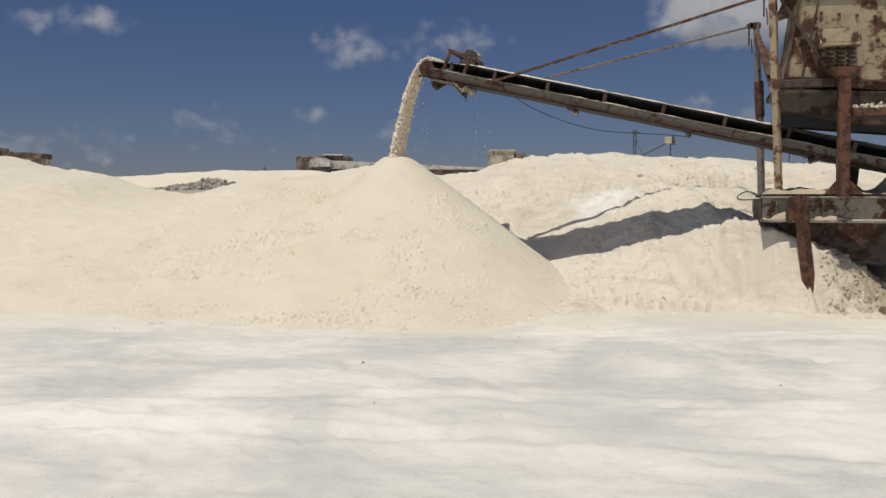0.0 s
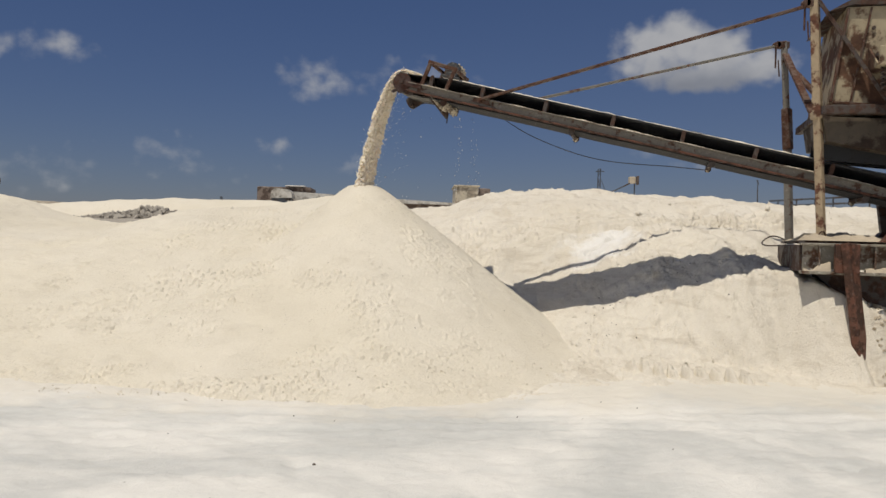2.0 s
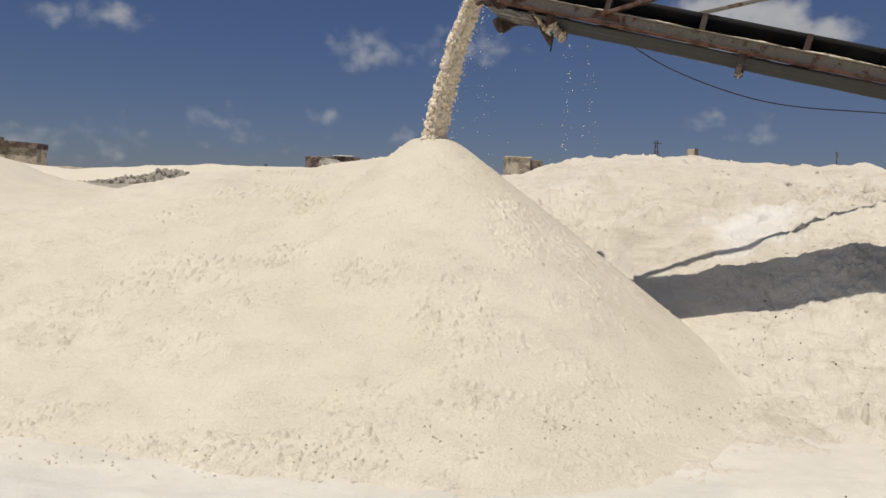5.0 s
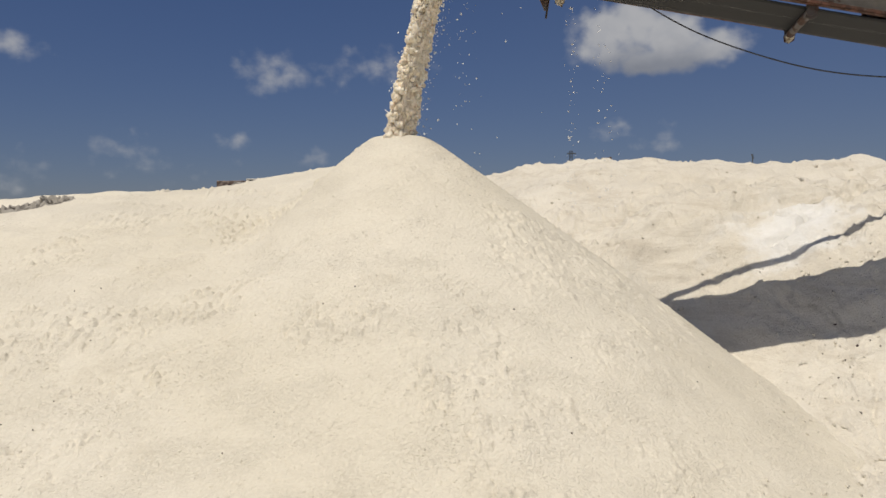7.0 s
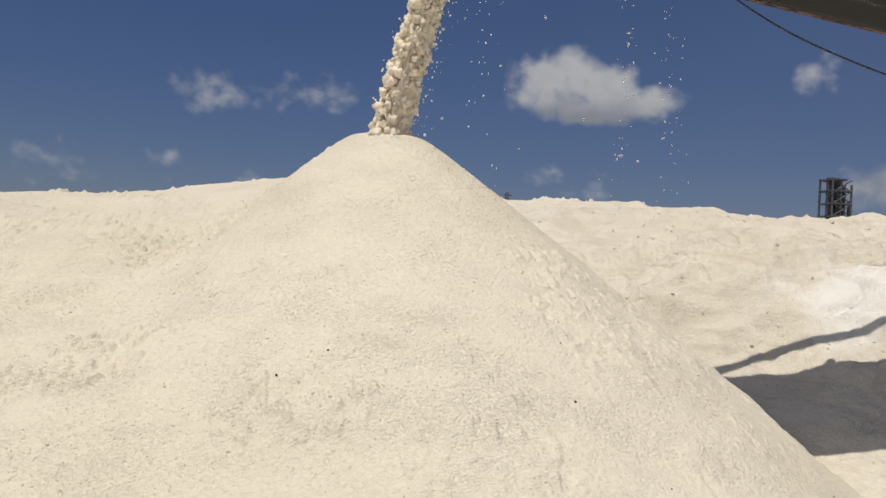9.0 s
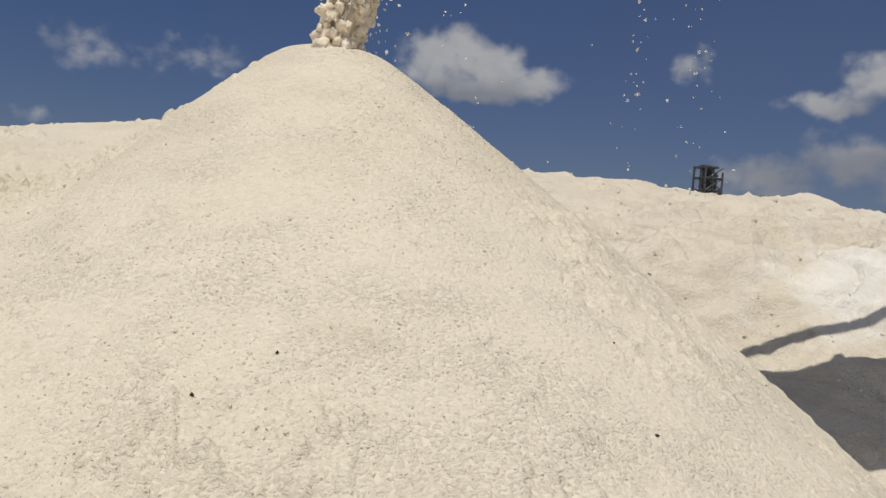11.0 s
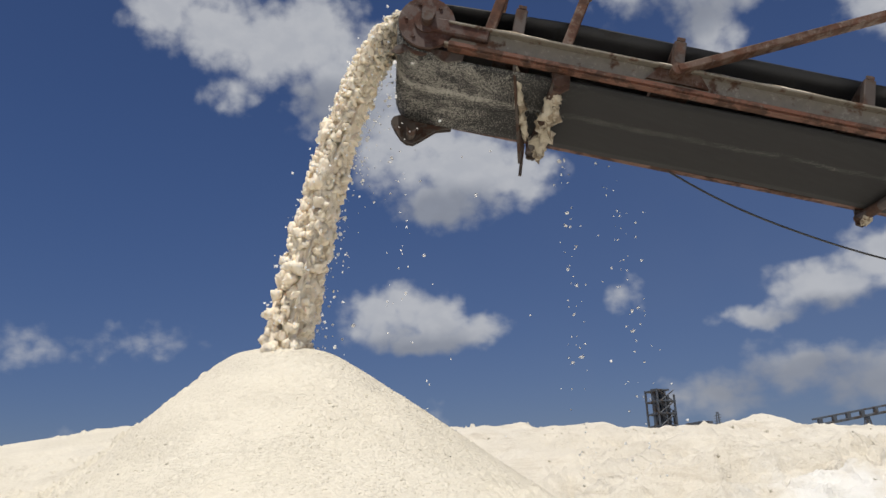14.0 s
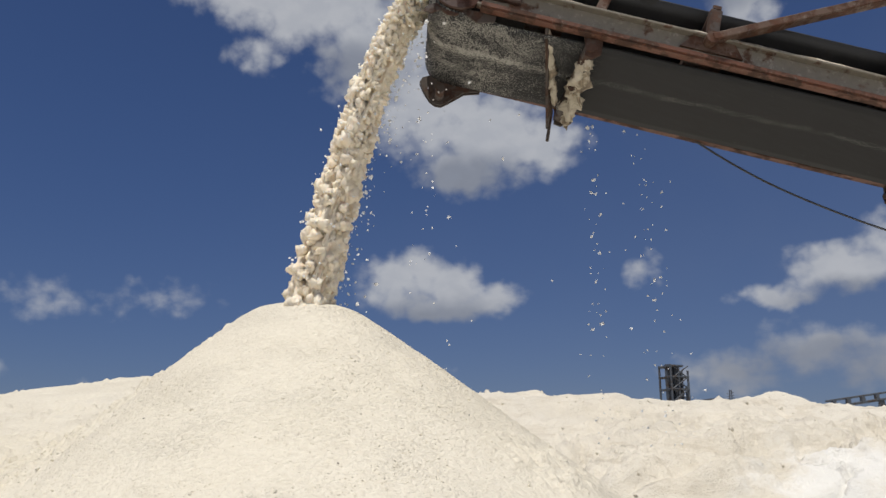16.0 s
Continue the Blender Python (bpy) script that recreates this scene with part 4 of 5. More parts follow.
pts = [local(s, WIDE + 0.02, -0.10 - d) for s, d in ((1.40, 0.0), (1.55, 0.06), (1.8, 0.15), (2.2, 0.225), (2.6, 0.275), (3.0, 0.285), (3.5, 0.225), (4.0, 0.13), (4.46, 0.08))]
tagged(tube("power_cable", pts, 0.006, CABLE), "thin black cable sagging below the conveyor", "cable")


# ---- many clods in one mesh ----
def clod_templates(count, level, rough, seed):
    out = []
    for k in range(count):
        bm = bmesh.new()
        lump(bm, (0, 0, 0), (1, 1, 1), seed + k, rough, level)
        bm.verts.ensure_lookup_table()
        co = np.array([v.co[:] for v in bm.verts])
        fa = np.array([[v.index for v in f.verts] for f in bm.faces])
        bm.free()
        out.append((co, fa))
    return out


def clods(name, rows, templates, mat, rnd, smooth=True):
    """One mesh of many uneven lumps; rows of centre and half sizes."""
    vs, fs, base = [], [], 0
    for centre, size in rows:
        co, fa = templates[rnd.randrange(len(templates))]
        turn = np.array(Euler((rnd.random() * 6.3, rnd.random() * 6.3, rnd.random() * 6.3)).to_matrix())
        vs.append((co * np.array(size)) @ turn.T + np.array(centre))
        fs.append(fa + base)
        base += len(co)
    return mesh_object(name, np.concatenate(vs).tolist(), np.concatenate(fs).tolist(), mat, smooth)


def chunk_templates(count, seed):
    """Knobbly torn lumps of moist salt."""
    out = []
    for k in range(count):
        bm = bmesh.new()
        bmesh.ops.create_icosphere(bm, subdivisions=3 if k < 6 else 2, radius=1.0)
        o = Vector((seed + 7.3 * k, 3.1 * k, 1.7 * k))
        for v in bm.verts:
            n = v.co.copy()
            f = 1 + 0.75 * noise.noise(n * 1.1 + o) + 0.55 * (0.4 - abs(noise.noise(n * 2.4 + o))) + 0.28 * noise.noise(n * 5.2 + o)
            v.co = n * max(0.25, f)
        bm.verts.ensure_lookup_table()
        out.append((np.array([v.co[:] for v in bm.verts]), np.array([[v.index for v in f.verts] for f in bm.faces])))
        bm.free()
    return out


# ---- the falling salt ----
def make_stream():
    rnd = random.Random(21)
    fine = clod_templates(14, 2, 0.9, 100)
    p0, v0 = local(-0.07, WIDE / 2, 0.19), along * -1.10
    last = 0.635

    def at(k):
        return p0 + v0 * k + Vector((0, 0, -4.905 * max(k, 0.0) ** 2))

    def shell(q, ang, rad):
        """A point in the falling jet: q down its length, ang and rad round its middle."""
        k = -0.20 + (last + 0.20) * q
        spread = 0.85 + 0.30 * q
        vel = (v0 + Vector((0, 0, -9.81 * max(k, 0.0)))).normalized()
        side = vel.cross(across).normalized()
        return at(k) + across * (0.20 * spread * rad * math.cos(ang)) + side * ((0.035 + 0.055 * q) * spread * rad * math.sin(ang))

    # ragged body of the jet
    rings, turns = 420, 110
    qs, ts = np.meshgrid(np.linspace(0, 1, rings), np.linspace(0, math.tau, turns, endpoint=False), indexing="ij")
    cx, cy = np.cos(ts), np.sin(ts)
    fall = 26 * qs ** 0.8
    b1 = fbm(fall + 3 * cx, 2.3 * cy + 2.0 * cx + 9, 1.0, 401, 3)
    b2 = 1 - 2.6 * np.abs(fbm(fall * 1.4 + 2.2 * cy, 3.1 * cx + 1.7 * cy, 0.9, 405, 2))
    b3 = 1 - 2.6 * np.abs(fbm(fall * 1.2 + 5 * cx, 5 * cy, 0.40, 409, 2))
    grow = 0.30 + 0.70 * np.clip(qs * 2.0, 0, 1)
    rad = 0.74 + grow * (0.34 * b1 + 0.15 * b2 + 0.10 * b3)
    verts = [shell(float(qs[n, k]), float(ts[n, k]), float(rad[n, k])) for n in range(rings) for k in range(turns)]
    faces = [(n * turns + k, (n + 1) * turns + k, (n + 1) * turns + (k + 1) % turns, n * turns + (k + 1) % turns) for n in range(rings - 1) for k in range(turns)]
    jet = mesh_object("falling_salt", verts, faces, FALLING_SALT, True)
    tagged(jet, "thick lumpy stream of salt pouring off the conveyor", "falling salt", kind="stuff")
    # ragged chunks standing proud of it, larger towards the heap
    big, small = [], []
    for n in range(2300):
        q = rnd.random() ** 0.75
        p = shell(q, rnd.random() * math.tau, rnd.uniform(0.70, 1.0) + 0.14 * q * rnd.random() ** 2)
        size = (0.007 + 0.013 * q) * rnd.uniform(0.6, 1.25)
        if rnd.random() < 0.20:
            size *= 1.0 + 0.9 * q
        big.append((p, (size, size * rnd.uniform(0.55, 1.1), size * rnd.uniform(0.5, 0.95))))
    for n in range(420):
        q = 0.2 + 0.8 * rnd.random() ** 0.6
        size = rnd.uniform(0.002, 0.007)
        small.append((shell(q, rnd.random() * math.tau, 1.02 + abs(rnd.gauss(0, 0.22))), (size, size * rnd.uniform(0.5, 1.2), size * rnd.uniform(0.5, 1.0))))
    for n in range(520):
        q = 0.30 + 0.70 * rnd.random() ** 0.8
        size = rnd.uniform(0.002, 0.005) if rnd.random() > 0.15 else rnd.uniform(0.005, 0.009)
        p = shell(q, 0, 0) + Vector((0.07 + abs(rnd.gauss(0, 0.075)), rnd.gauss(0, 0.12), 0))
        small.append((p, (size, size * rnd.uniform(0.5, 1.2), size * rnd.uniform(0.5, 1.0))))
    a = clods("salt_lumps", big, chunk_templates(16, 300), FALLING_SALT, rnd)
    tagged(a, "cream salt lumps tumbling in the falling stream", "salt lumps", kind="stuff")
    loose = clods("loose_salt_grains", small, fine[:4], CRYSTALS, rnd, False)
    tagged(loose, "small salt grains flying round the falling stream", "salt grains", kind="stuff")
    # thin trickles off the belt's underside
    rows = []
    for n in range(200):
        pick = rnd.random()
        if pick < 0.36:
            h = rnd.random()
            s, w = 0.80 + rnd.gauss(0, 0.018 + 0.02 * h), rnd.uniform(0.45, 0.68)
            top = local(s, w, -0.26)
        elif pick < 0.70:
            h = rnd.random()
            s, w = 1.02 + rnd.gauss(0, 0.03 + 0.05 * h) + 0.10 * h, rnd.uniform(0.35, 0.68)
            top = local(s, w, -0.24)
        elif pick < 0.93:
            h = 0.25 + 0.72 * rnd.random()
            top = at(0.2) + across * rnd.gauss(0, 0.12) + Vector((0.02 + abs(rnd.gauss(0, 0.13)), 0, 0.2))
        else:
            h = rnd.random()
            top = local(rnd.uniform(0.1, 1.2), rnd.uniform(0.2, 0.7), -0.2)
        z = top.z - h * (top.z - 1.75)
        size = rnd.uniform(0.003, 0.007) if rnd.random() > 0.1 else rnd.uniform(0.008, 0.012)
        rows.append(((top.x, top.y, z), (size, size * rnd.uniform(0.5, 1.0), size * rnd.uniform(0.6, 1.3))))
    trickle = clods("salt_trickle", rows, clod_templates(6, 1, 0.8, 160), CRYSTALS, rnd, False)
    tagged(trickle, "sparse white salt crystals dropping from the belt", "salt grains", kind="stuff")


make_stream()


# ---- screening plant at the conveyor's foot ----
def make_plant():
    top = thing("screening_plant", "rusty flaking screening plant on a salt-caked steel platform", "plant")

    def add(name, mat, label="", parent=top, smooth=False):
        return part(name, bm, mat, parent, label, smooth)

    upright = ("front_post", "back_post", "sleeve", "stay_shackle", "brace")
    pivot = Matrix.Translation((5.0, 12.8, 0)) @ Matrix.Rotation(math.atan2(-0.276, 0.961), 4, "Z") @ Matrix.Translation((-5.0, -12.8, 0))

    # platform beams
    bm = bmesh.new()
    box(bm, (4.80, 12.70, 1.34), (9.6, 12.72, 1.64), 0.0)
    box(bm, (4.78, 12.60, 1.635), (9.6, 12.82, 1.665), 0.006)
    box(bm, (4.78, 12.60, 1.275), (9.6, 12.82, 1.315), 0.006)
    for x in (4.98, 5.62, 6.5, 7.4):
        box(bm, (x, 12.62, 1.31), (x + 0.02, 12.70, 1.64), 0.0)
    add("front_beam", STAINED_BEAM, "flaking grey-green steel beam")
    bm = bmesh.new()
    box(bm, (4.78, 12.82, 1.30), (4.86, 14.72, 1.64), 0.005)
    add("side_beam", DARK_RUST)
    bm = bmesh.new()
    box(bm, (4.86, 14.60, 1.30), (9.6, 14.72, 1.64), 0.005)
    add("rear_beam", DARK_RUST)
    bm = bmesh.new()
    box(bm, (4.82, 12.66, 1.665), (9.6, 14.70, 1.69), 0.004)
    add("deck", DARK_RUST, "rusty deck plate")
    # legs
    for a, b in (((5.30, 12.55, 1.67), (5.47, 12.42, 0.12)), ((7.9, 12.55, 1.67), (7.9, 12.57, -0.1)), ((5.35, 14.66, 1.35), (5.35, 14.66, 0.3)), ((7.9, 14.66, 1.35), (7.9, 14.66, -0.1))):
        bm = bmesh.new()
        rod(bm, a, b, 0, flat=(0.22, 0.10) if a[1] < 13 else (0.18, 0.12))
        if a[1] < 13:
            bmesh.ops.rotate(bm, verts=bm.verts, cent=a, matrix=Matrix.Rotation(0.0, 3, "Z"))
            box(bm, (a[0] - 0.15, 12.50, 1.30), (a[0] + 0.13, 12.605, 1.66), 0.008)
        add("leg", RED_PRIMER)
    for outline in ([(5.72, 1.275), (6.45, 1.275), (6.28, 1.06), (6.20, 0.92), (6.12, 1.0)], [(6.75, 1.275), (7.6, 1.275), (7.3, 0.98), (7.1, 0.9)]):
        bm = bmesh.new()
        extrude_outline(bm, outline, 12.80, 12.83)
        add("discharge_plate", RUST, "red-brown triangular plate")
    # plate added to darken the pale space under the deck behind the leg
    bm = bmesh.new()
    extrude_outline(bm, [(4.98, 1.30), (8.8, 1.30), (8.8, 0.62), (5.9, 0.70), (5.3, 1.02)], 13.05, 13.5)
    add("under_pan", DARK_RUST, "dark rusted filler plate added under the deck")
    # posts
    bm = bmesh.new()
    rod(bm, (5.03, 12.78, 1.66), (4.97, 12.86, 3.30), 0, flat=(0.095, 0.095))
    rod(bm, (4.97, 12.86, 3.22), (4.905, 12.92, 4.95), 0, flat=(0.105, 0.105))
    box(bm, (4.90, 12.80, 3.24), (5.05, 12.93, 3.33), 0.008)
    add("front_post", BUFF_POST, "buff painted post, rusty at its foot")
    bm = bmesh.new()
    rod(bm, (5.42, 14.55, 1.66), (5.37, 14.62, 3.3), 0, flat=(0.10, 0.10))
    rod(bm, (5.37, 14.62, 3.3), (5.30, 14.66, 4.66), 0, flat=(0.09, 0.09))
    back = add("back_post", GREY_POST)
    bm = bmesh.new()
    rod(bm, (5.38, 14.60, 3.05), (5.355, 14.63, 3.66), 0, flat=(0.125, 0.125))
    part("sleeve", bm, RUST, back, "dark rusty sleeve")
    for w, mat in ((Vector((4.90, 12.92, 4.72)), RUST), (Vector((5.29, 14.66, 4.60)), RUST)):
        bm = bmesh.new()
        rod(bm, w + Vector((-0.10, -0.05, 0)), w + Vector((-0.10, 0.05, 0)), 0.045, 14)
        box(bm, w + Vector((-0.11, -0.05, -0.05)), w + Vector((0.08, 0.05, 0.05)), 0.01)
        rod(bm, w + Vector((-0.11, 0.0, -0.03)), w + Vector((-0.10, 0.02, -0.34)), 0.013, 8)
        rod(bm, w + Vector((-0.07, 0.0, -0.22)), w + Vector((-0.04, 0.02, -0.46)), 0.010, 8)
        add("stay_shackle", mat)
    # braces
    bm = bmesh.new()
    rod(bm, (5.30, 14.60, 4.45), (4.98, 12.95, 3.26), 0, flat=(0.09, 0.05))
    add("brace", RUST)
    bm = bmesh.new()
    rod(bm, (5.33, 14.58, 4.30), (5.40, 13.3, 3.40), 0, flat=(0.09, 0.05))
    add("brace", RUST)
    bm = bmesh.new()
    rod(bm, (4.94, 12.83, 4.72), (5.58, 12.36, 3.42), 0, flat=(0.085, 0.05))
    add("brace", DARK_RUST)
    bm = bmesh.new()
    box(bm, (4.96, 12.52, 3.26), (5.74, 12.66, 3.37), 0.008)
    box(bm, (4.96, 12.80, 3.26), (5.06, 14.60, 3.36), 0.008)
    add("cross_beam", DARK_RUST)
    # hopper with sloping side, lid and chute
    bm = bmesh.new()
    outline = [(5.06, 3.42), (5.24, 4.62), (6.0, 4.62), (9.4, 4.20), (9.4, 3.05), (6.2, 3.22)]
    extrude_outline(bm, outline, 12.74, 14.25)
    hopper = add("hopper", CREAM_PAINT, "steel hopper with flaking cream paint over rust")
    bm = bmesh.new()
    extrude_outline(bm, [(5.02, 4.56), (5.28, 4.70), (6.05, 4.67), (9.5, 4.25), (9.5, 4.20), (6.03, 4.615), (5.3, 4.64)], 12.68, 14.3)
    part("lid", bm, DARK_RUST, hopper)
    bm = bmesh.new()
    rod(bm, (5.075, 12.725, 3.44), (5.255, 12.725, 4.6), 0, flat=(0.06, 0.03))
    rod(bm, (5.30, 12.73, 3.40), (5.52, 12.73, 4.6), 0, flat=(0.04, 0.02))
    rod(bm, (5.1, 12.72, 3.43), (9.4, 12.72, 3.08), 0, flat=(0.05, 0.03))
    part("stiffener", bm, RUST, hopper)
    for k in range(9):
        bm = bmesh.new()
        x, z = 5.55 + 0.24 * (k % 5) + 0.05 * (k // 5), 4.35 - 0.34 * (k // 5) - 0.03 * (k % 5)
        rod(bm, (x, 12.71, z), (x, 12.745, z), 0.025, 6)
        part("bolt", bm, DARK_RUST, hopper)
    bm = bmesh.new()
    extrude_outline(bm, [(5.0, 3.26), (9.4, 3.02), (9.4, 2.55), (6.2, 2.72), (5.05, 2.95)], 12.72, 14.2)
    add("chute", OLIVE_PLATE, "dark stained steel chute")
    bm = bmesh.new()
    extrude_outline(bm, [(5.06, 3.0), (9.4, 2.74), (9.4, 2.36), (5.04, 2.74)], 13.02, 13.045)
    extrude_outline(bm, [(5.04, 3.0), (9.4, 2.74), (9.4, 2.36), (5.02, 2.78)], 13.74, 13.765)
    add("rubber_skirt", BLACK_RUBBER, "black rubber skirt")
    bm = bmesh.new()
    rnd = random.Random(3)
    rows = []
    for n in range(25):
        line = []
        for k in range(17):
            u, v = n / 24, k / 16
            fold = 0.05 * noise.noise((u * 5, v * 4, 1.0)) + 0.03 * noise.noise((u * 13, v * 11, 3.0))
            ragged = 0.06 * noise.noise((u * 9, 0.0, 5.0)) if k in (0, 16) else 0.0
            line.append(bm.verts.new((5.085 + fold, 13.45 + 0.75 * u, 2.98 + 0.42 * v * (0.6 + 0.5 * math.sin(u * math.pi)) + ragged)))
        rows.append(line)
    for u, v in zip(rows, rows[1:]):
        for k in range(16):
            bm.faces.new((u[k], v[k], v[k + 1], u[k + 1]))
    bmesh.ops.solidify(bm, geom=bm.faces, thickness=0.006)
    add("torn_sack", CRUST, "whitish torn sack hanging at the chute", smooth=True)
    # spring column
    bm = bmesh.new()
    rod(bm, (5.85, 12.36, 1.66), (5.83, 12.36, 3.44), 0, flat=(0.215, 0.16))
    extrude_outline(bm, [(5.72, 3.36), (5.96, 3.36), (6.06, 3.49), (5.62, 3.49)], 12.24, 12.48)
    extrude_outline(bm, [(5.60, 1.69), (6.12, 1.69), (5.96, 1.88), (5.75, 1.88)], 12.34, 12.38)
    column = add("spring_column", RED_PRIMER, "red primed steel column")
    bm = bmesh.new()
    box(bm, (5.50, 12.22, 3.79), (6.02, 12.735, 3.83), 0.006)
    box(bm, (5.51, 12.22, 3.83), (6.01, 12.27, 4.02), 0.01)
    extrude_outline(bm, [(12.25, 3.80), (12.735, 3.80), (12.735, 4.10)], 6.0, 6.02, axis="x")
    extrude_outline(bm, [(12.25, 3.80), (12.735, 3.80), (12.735, 4.10)], 5.50, 5.52, axis="x")
    add("spring_bracket", CREAM_PAINT, "cream painted bracket")
    for x in (5.62, 5.765, 5.91):
        turns, pts = 4.5, []
        bm = bmesh.new()
        prev = None
        for n in range(55):
            a = n / 54 * turns * math.tau
            p = Vector((x + 0.052 * math.cos(a), 12.36 + 0.052 * math.sin(a), 3.50 + 0.285 * n / 54))
            if prev is not None:
                rod(bm, prev, p, 0.015, 6)
            prev = p
        part("spring", bm, DARK_RUST, column, "rusty coil spring", True)
    # side arm with a ridge of salt
    bm = bmesh.new()
    box(bm, (5.94, 12.30, 2.80), (8.6, 12.44, 2.91), 0.008)
    arm = add("side_arm", RED_PRIMER)
    bm = bmesh.new()
    rnd = random.Random(6)
    for k in range(40):
        x = 6.0 + 2.5 * k / 40
        lump(bm, (x, 12.37 + rnd.uniform(-0.03, 0.03), 2.92), (0.08, 0.05, rnd.uniform(0.015, 0.045)), k + 500, 0.4, 1)
    part("salt_ridge", bm, CRUST, arm, "salt lying on the arm", True)
    bm = bmesh.new()
    extrude_outline(bm, [(6.02, 2.45), (6.42, 2.38), (6.36, 1.69), (6.12, 1.69)], 14.35, 14.47)
    extrude_outline(bm, [(5.95, 1.69), (6.55, 1.69), (6.38, 1.85), (6.10, 1.85)], 14.30, 14.52)
    add("conveyor_stand", DARK_RUST)
    def caked(x, y):
        edge = np.clip(np.minimum(np.minimum(x - 4.82, 9.2 - x), np.minimum(y - 12.62, 14.69 - y)) / 0.08, 0, 1)
        h = 0.14 * np.clip(fbm(x, y, 0.55, 701, 3) + 0.05, 0, 1) + 0.05 * np.clip(fbm(x, y, 0.12, 705, 3), 0, 1)
        h = h + 0.24 * np.exp(-((x - 6.75) / 0.35) ** 2 - ((y - 14.0) / 0.25) ** 2) * (0.7 + 0.8 * fbm(x, y, 0.2, 709, 2))
        h = h + 0.09 * np.exp(-((x - 4.98) / 0.14) ** 2 - ((y - 12.78) / 0.16) ** 2)
        return 1.692 + 0.004 + edge * h

    cake = sheet("caked_salt", spaced((4.82, 9.2, 0.03)), spaced((12.62, 14.70, 0.03)), caked, CAKED)
    cake.parent = top
    tagged(cake, "grey-brown salt caked on the deck")
    for x0, x1, amp in ((4.80, 5.14, 0.15), (5.52, 6.45, 0.045), (6.52, 8.2, 0.04)):
        bm = bmesh.new()
        crust_strip(bm, x0, x1, 12.605, 12.70, 1.315, amp, x0)
        add("salt_on_flange", CAKED, "tan salt crust on the beam flange", smooth=True)
    # wheel under the platform
    bm = bmesh.new()
    rod(bm, (6.86, 13.16, 0.55), (6.86, 13.30, 0.55), 0.205, 24)
    rod(bm, (6.86, 13.14, 0.55), (6.86, 13.18, 0.55), 0.16, 24)
    rod(bm, (6.86, 13.08, 0.55), (6.86, 13.34, 0.55), 0.06, 16)
    wheel = add("wheel", RUST, "rusty spoked wheel")
    for k in range(8):
        a = k * math.tau / 8
        bm = bmesh.new()
        rod(bm, (6.86 + 0.11 * math.cos(a), 13.12, 0.55 + 0.11 * math.sin(a)), (6.86 + 0.11 * math.cos(a), 13.17, 0.55 + 0.11 * math.sin(a)), 0.022, 8)
        part("lug_bolt", bm, DARK_RUST, wheel)
    for ob in top.children_recursive:
        if not ob.name.startswith(upright):
            ob.data.transform(pivot)


make_plant()
tagged(tube("wire_loop", [(4.95, 12.75, 1.68), (4.96, 12.72, 1.80), (5.02, 12.71, 1.82), (5.06, 12.74, 1.80), (5.06, 12.76, 1.68)], 0.009, DARK_RUST), "small bent rusty wire handle on the deck", "handle")
tagged(tube("bent_bar", [(5.38, 14.50, 1.68), (5.20, 14.50, 1.80), (5.02, 14.47, 1.73), (4.92, 14.43, 1.63), (5.08, 14.45, 1.61), (5.36, 14.50, 1.64)], 0.010, DARK_RUST), "thin bent steel bar sticking out of the deck", "bar")

bm = bmesh.new()
rod(bm, (6.14, 11.78, 0.02), (6.35, 11.84, 0.02), 0.10, 18, 0.095)
rod(bm, (6.13, 11.777, 0.02), (6.15, 11.783, 0.02), 0.085, 18)
tagged(part("salt_crusted_drum", bm, DIRTY_LUMPS, None, "", False), "short salt-crusted drum lying on the ground", "drum")


BENCH_CLODS = [(5.0, 17.6, 0.14), (5.3, 17.2, 0.10), (4.1, 18.2, 0.10), (6.6, 18.0, 0.10)]


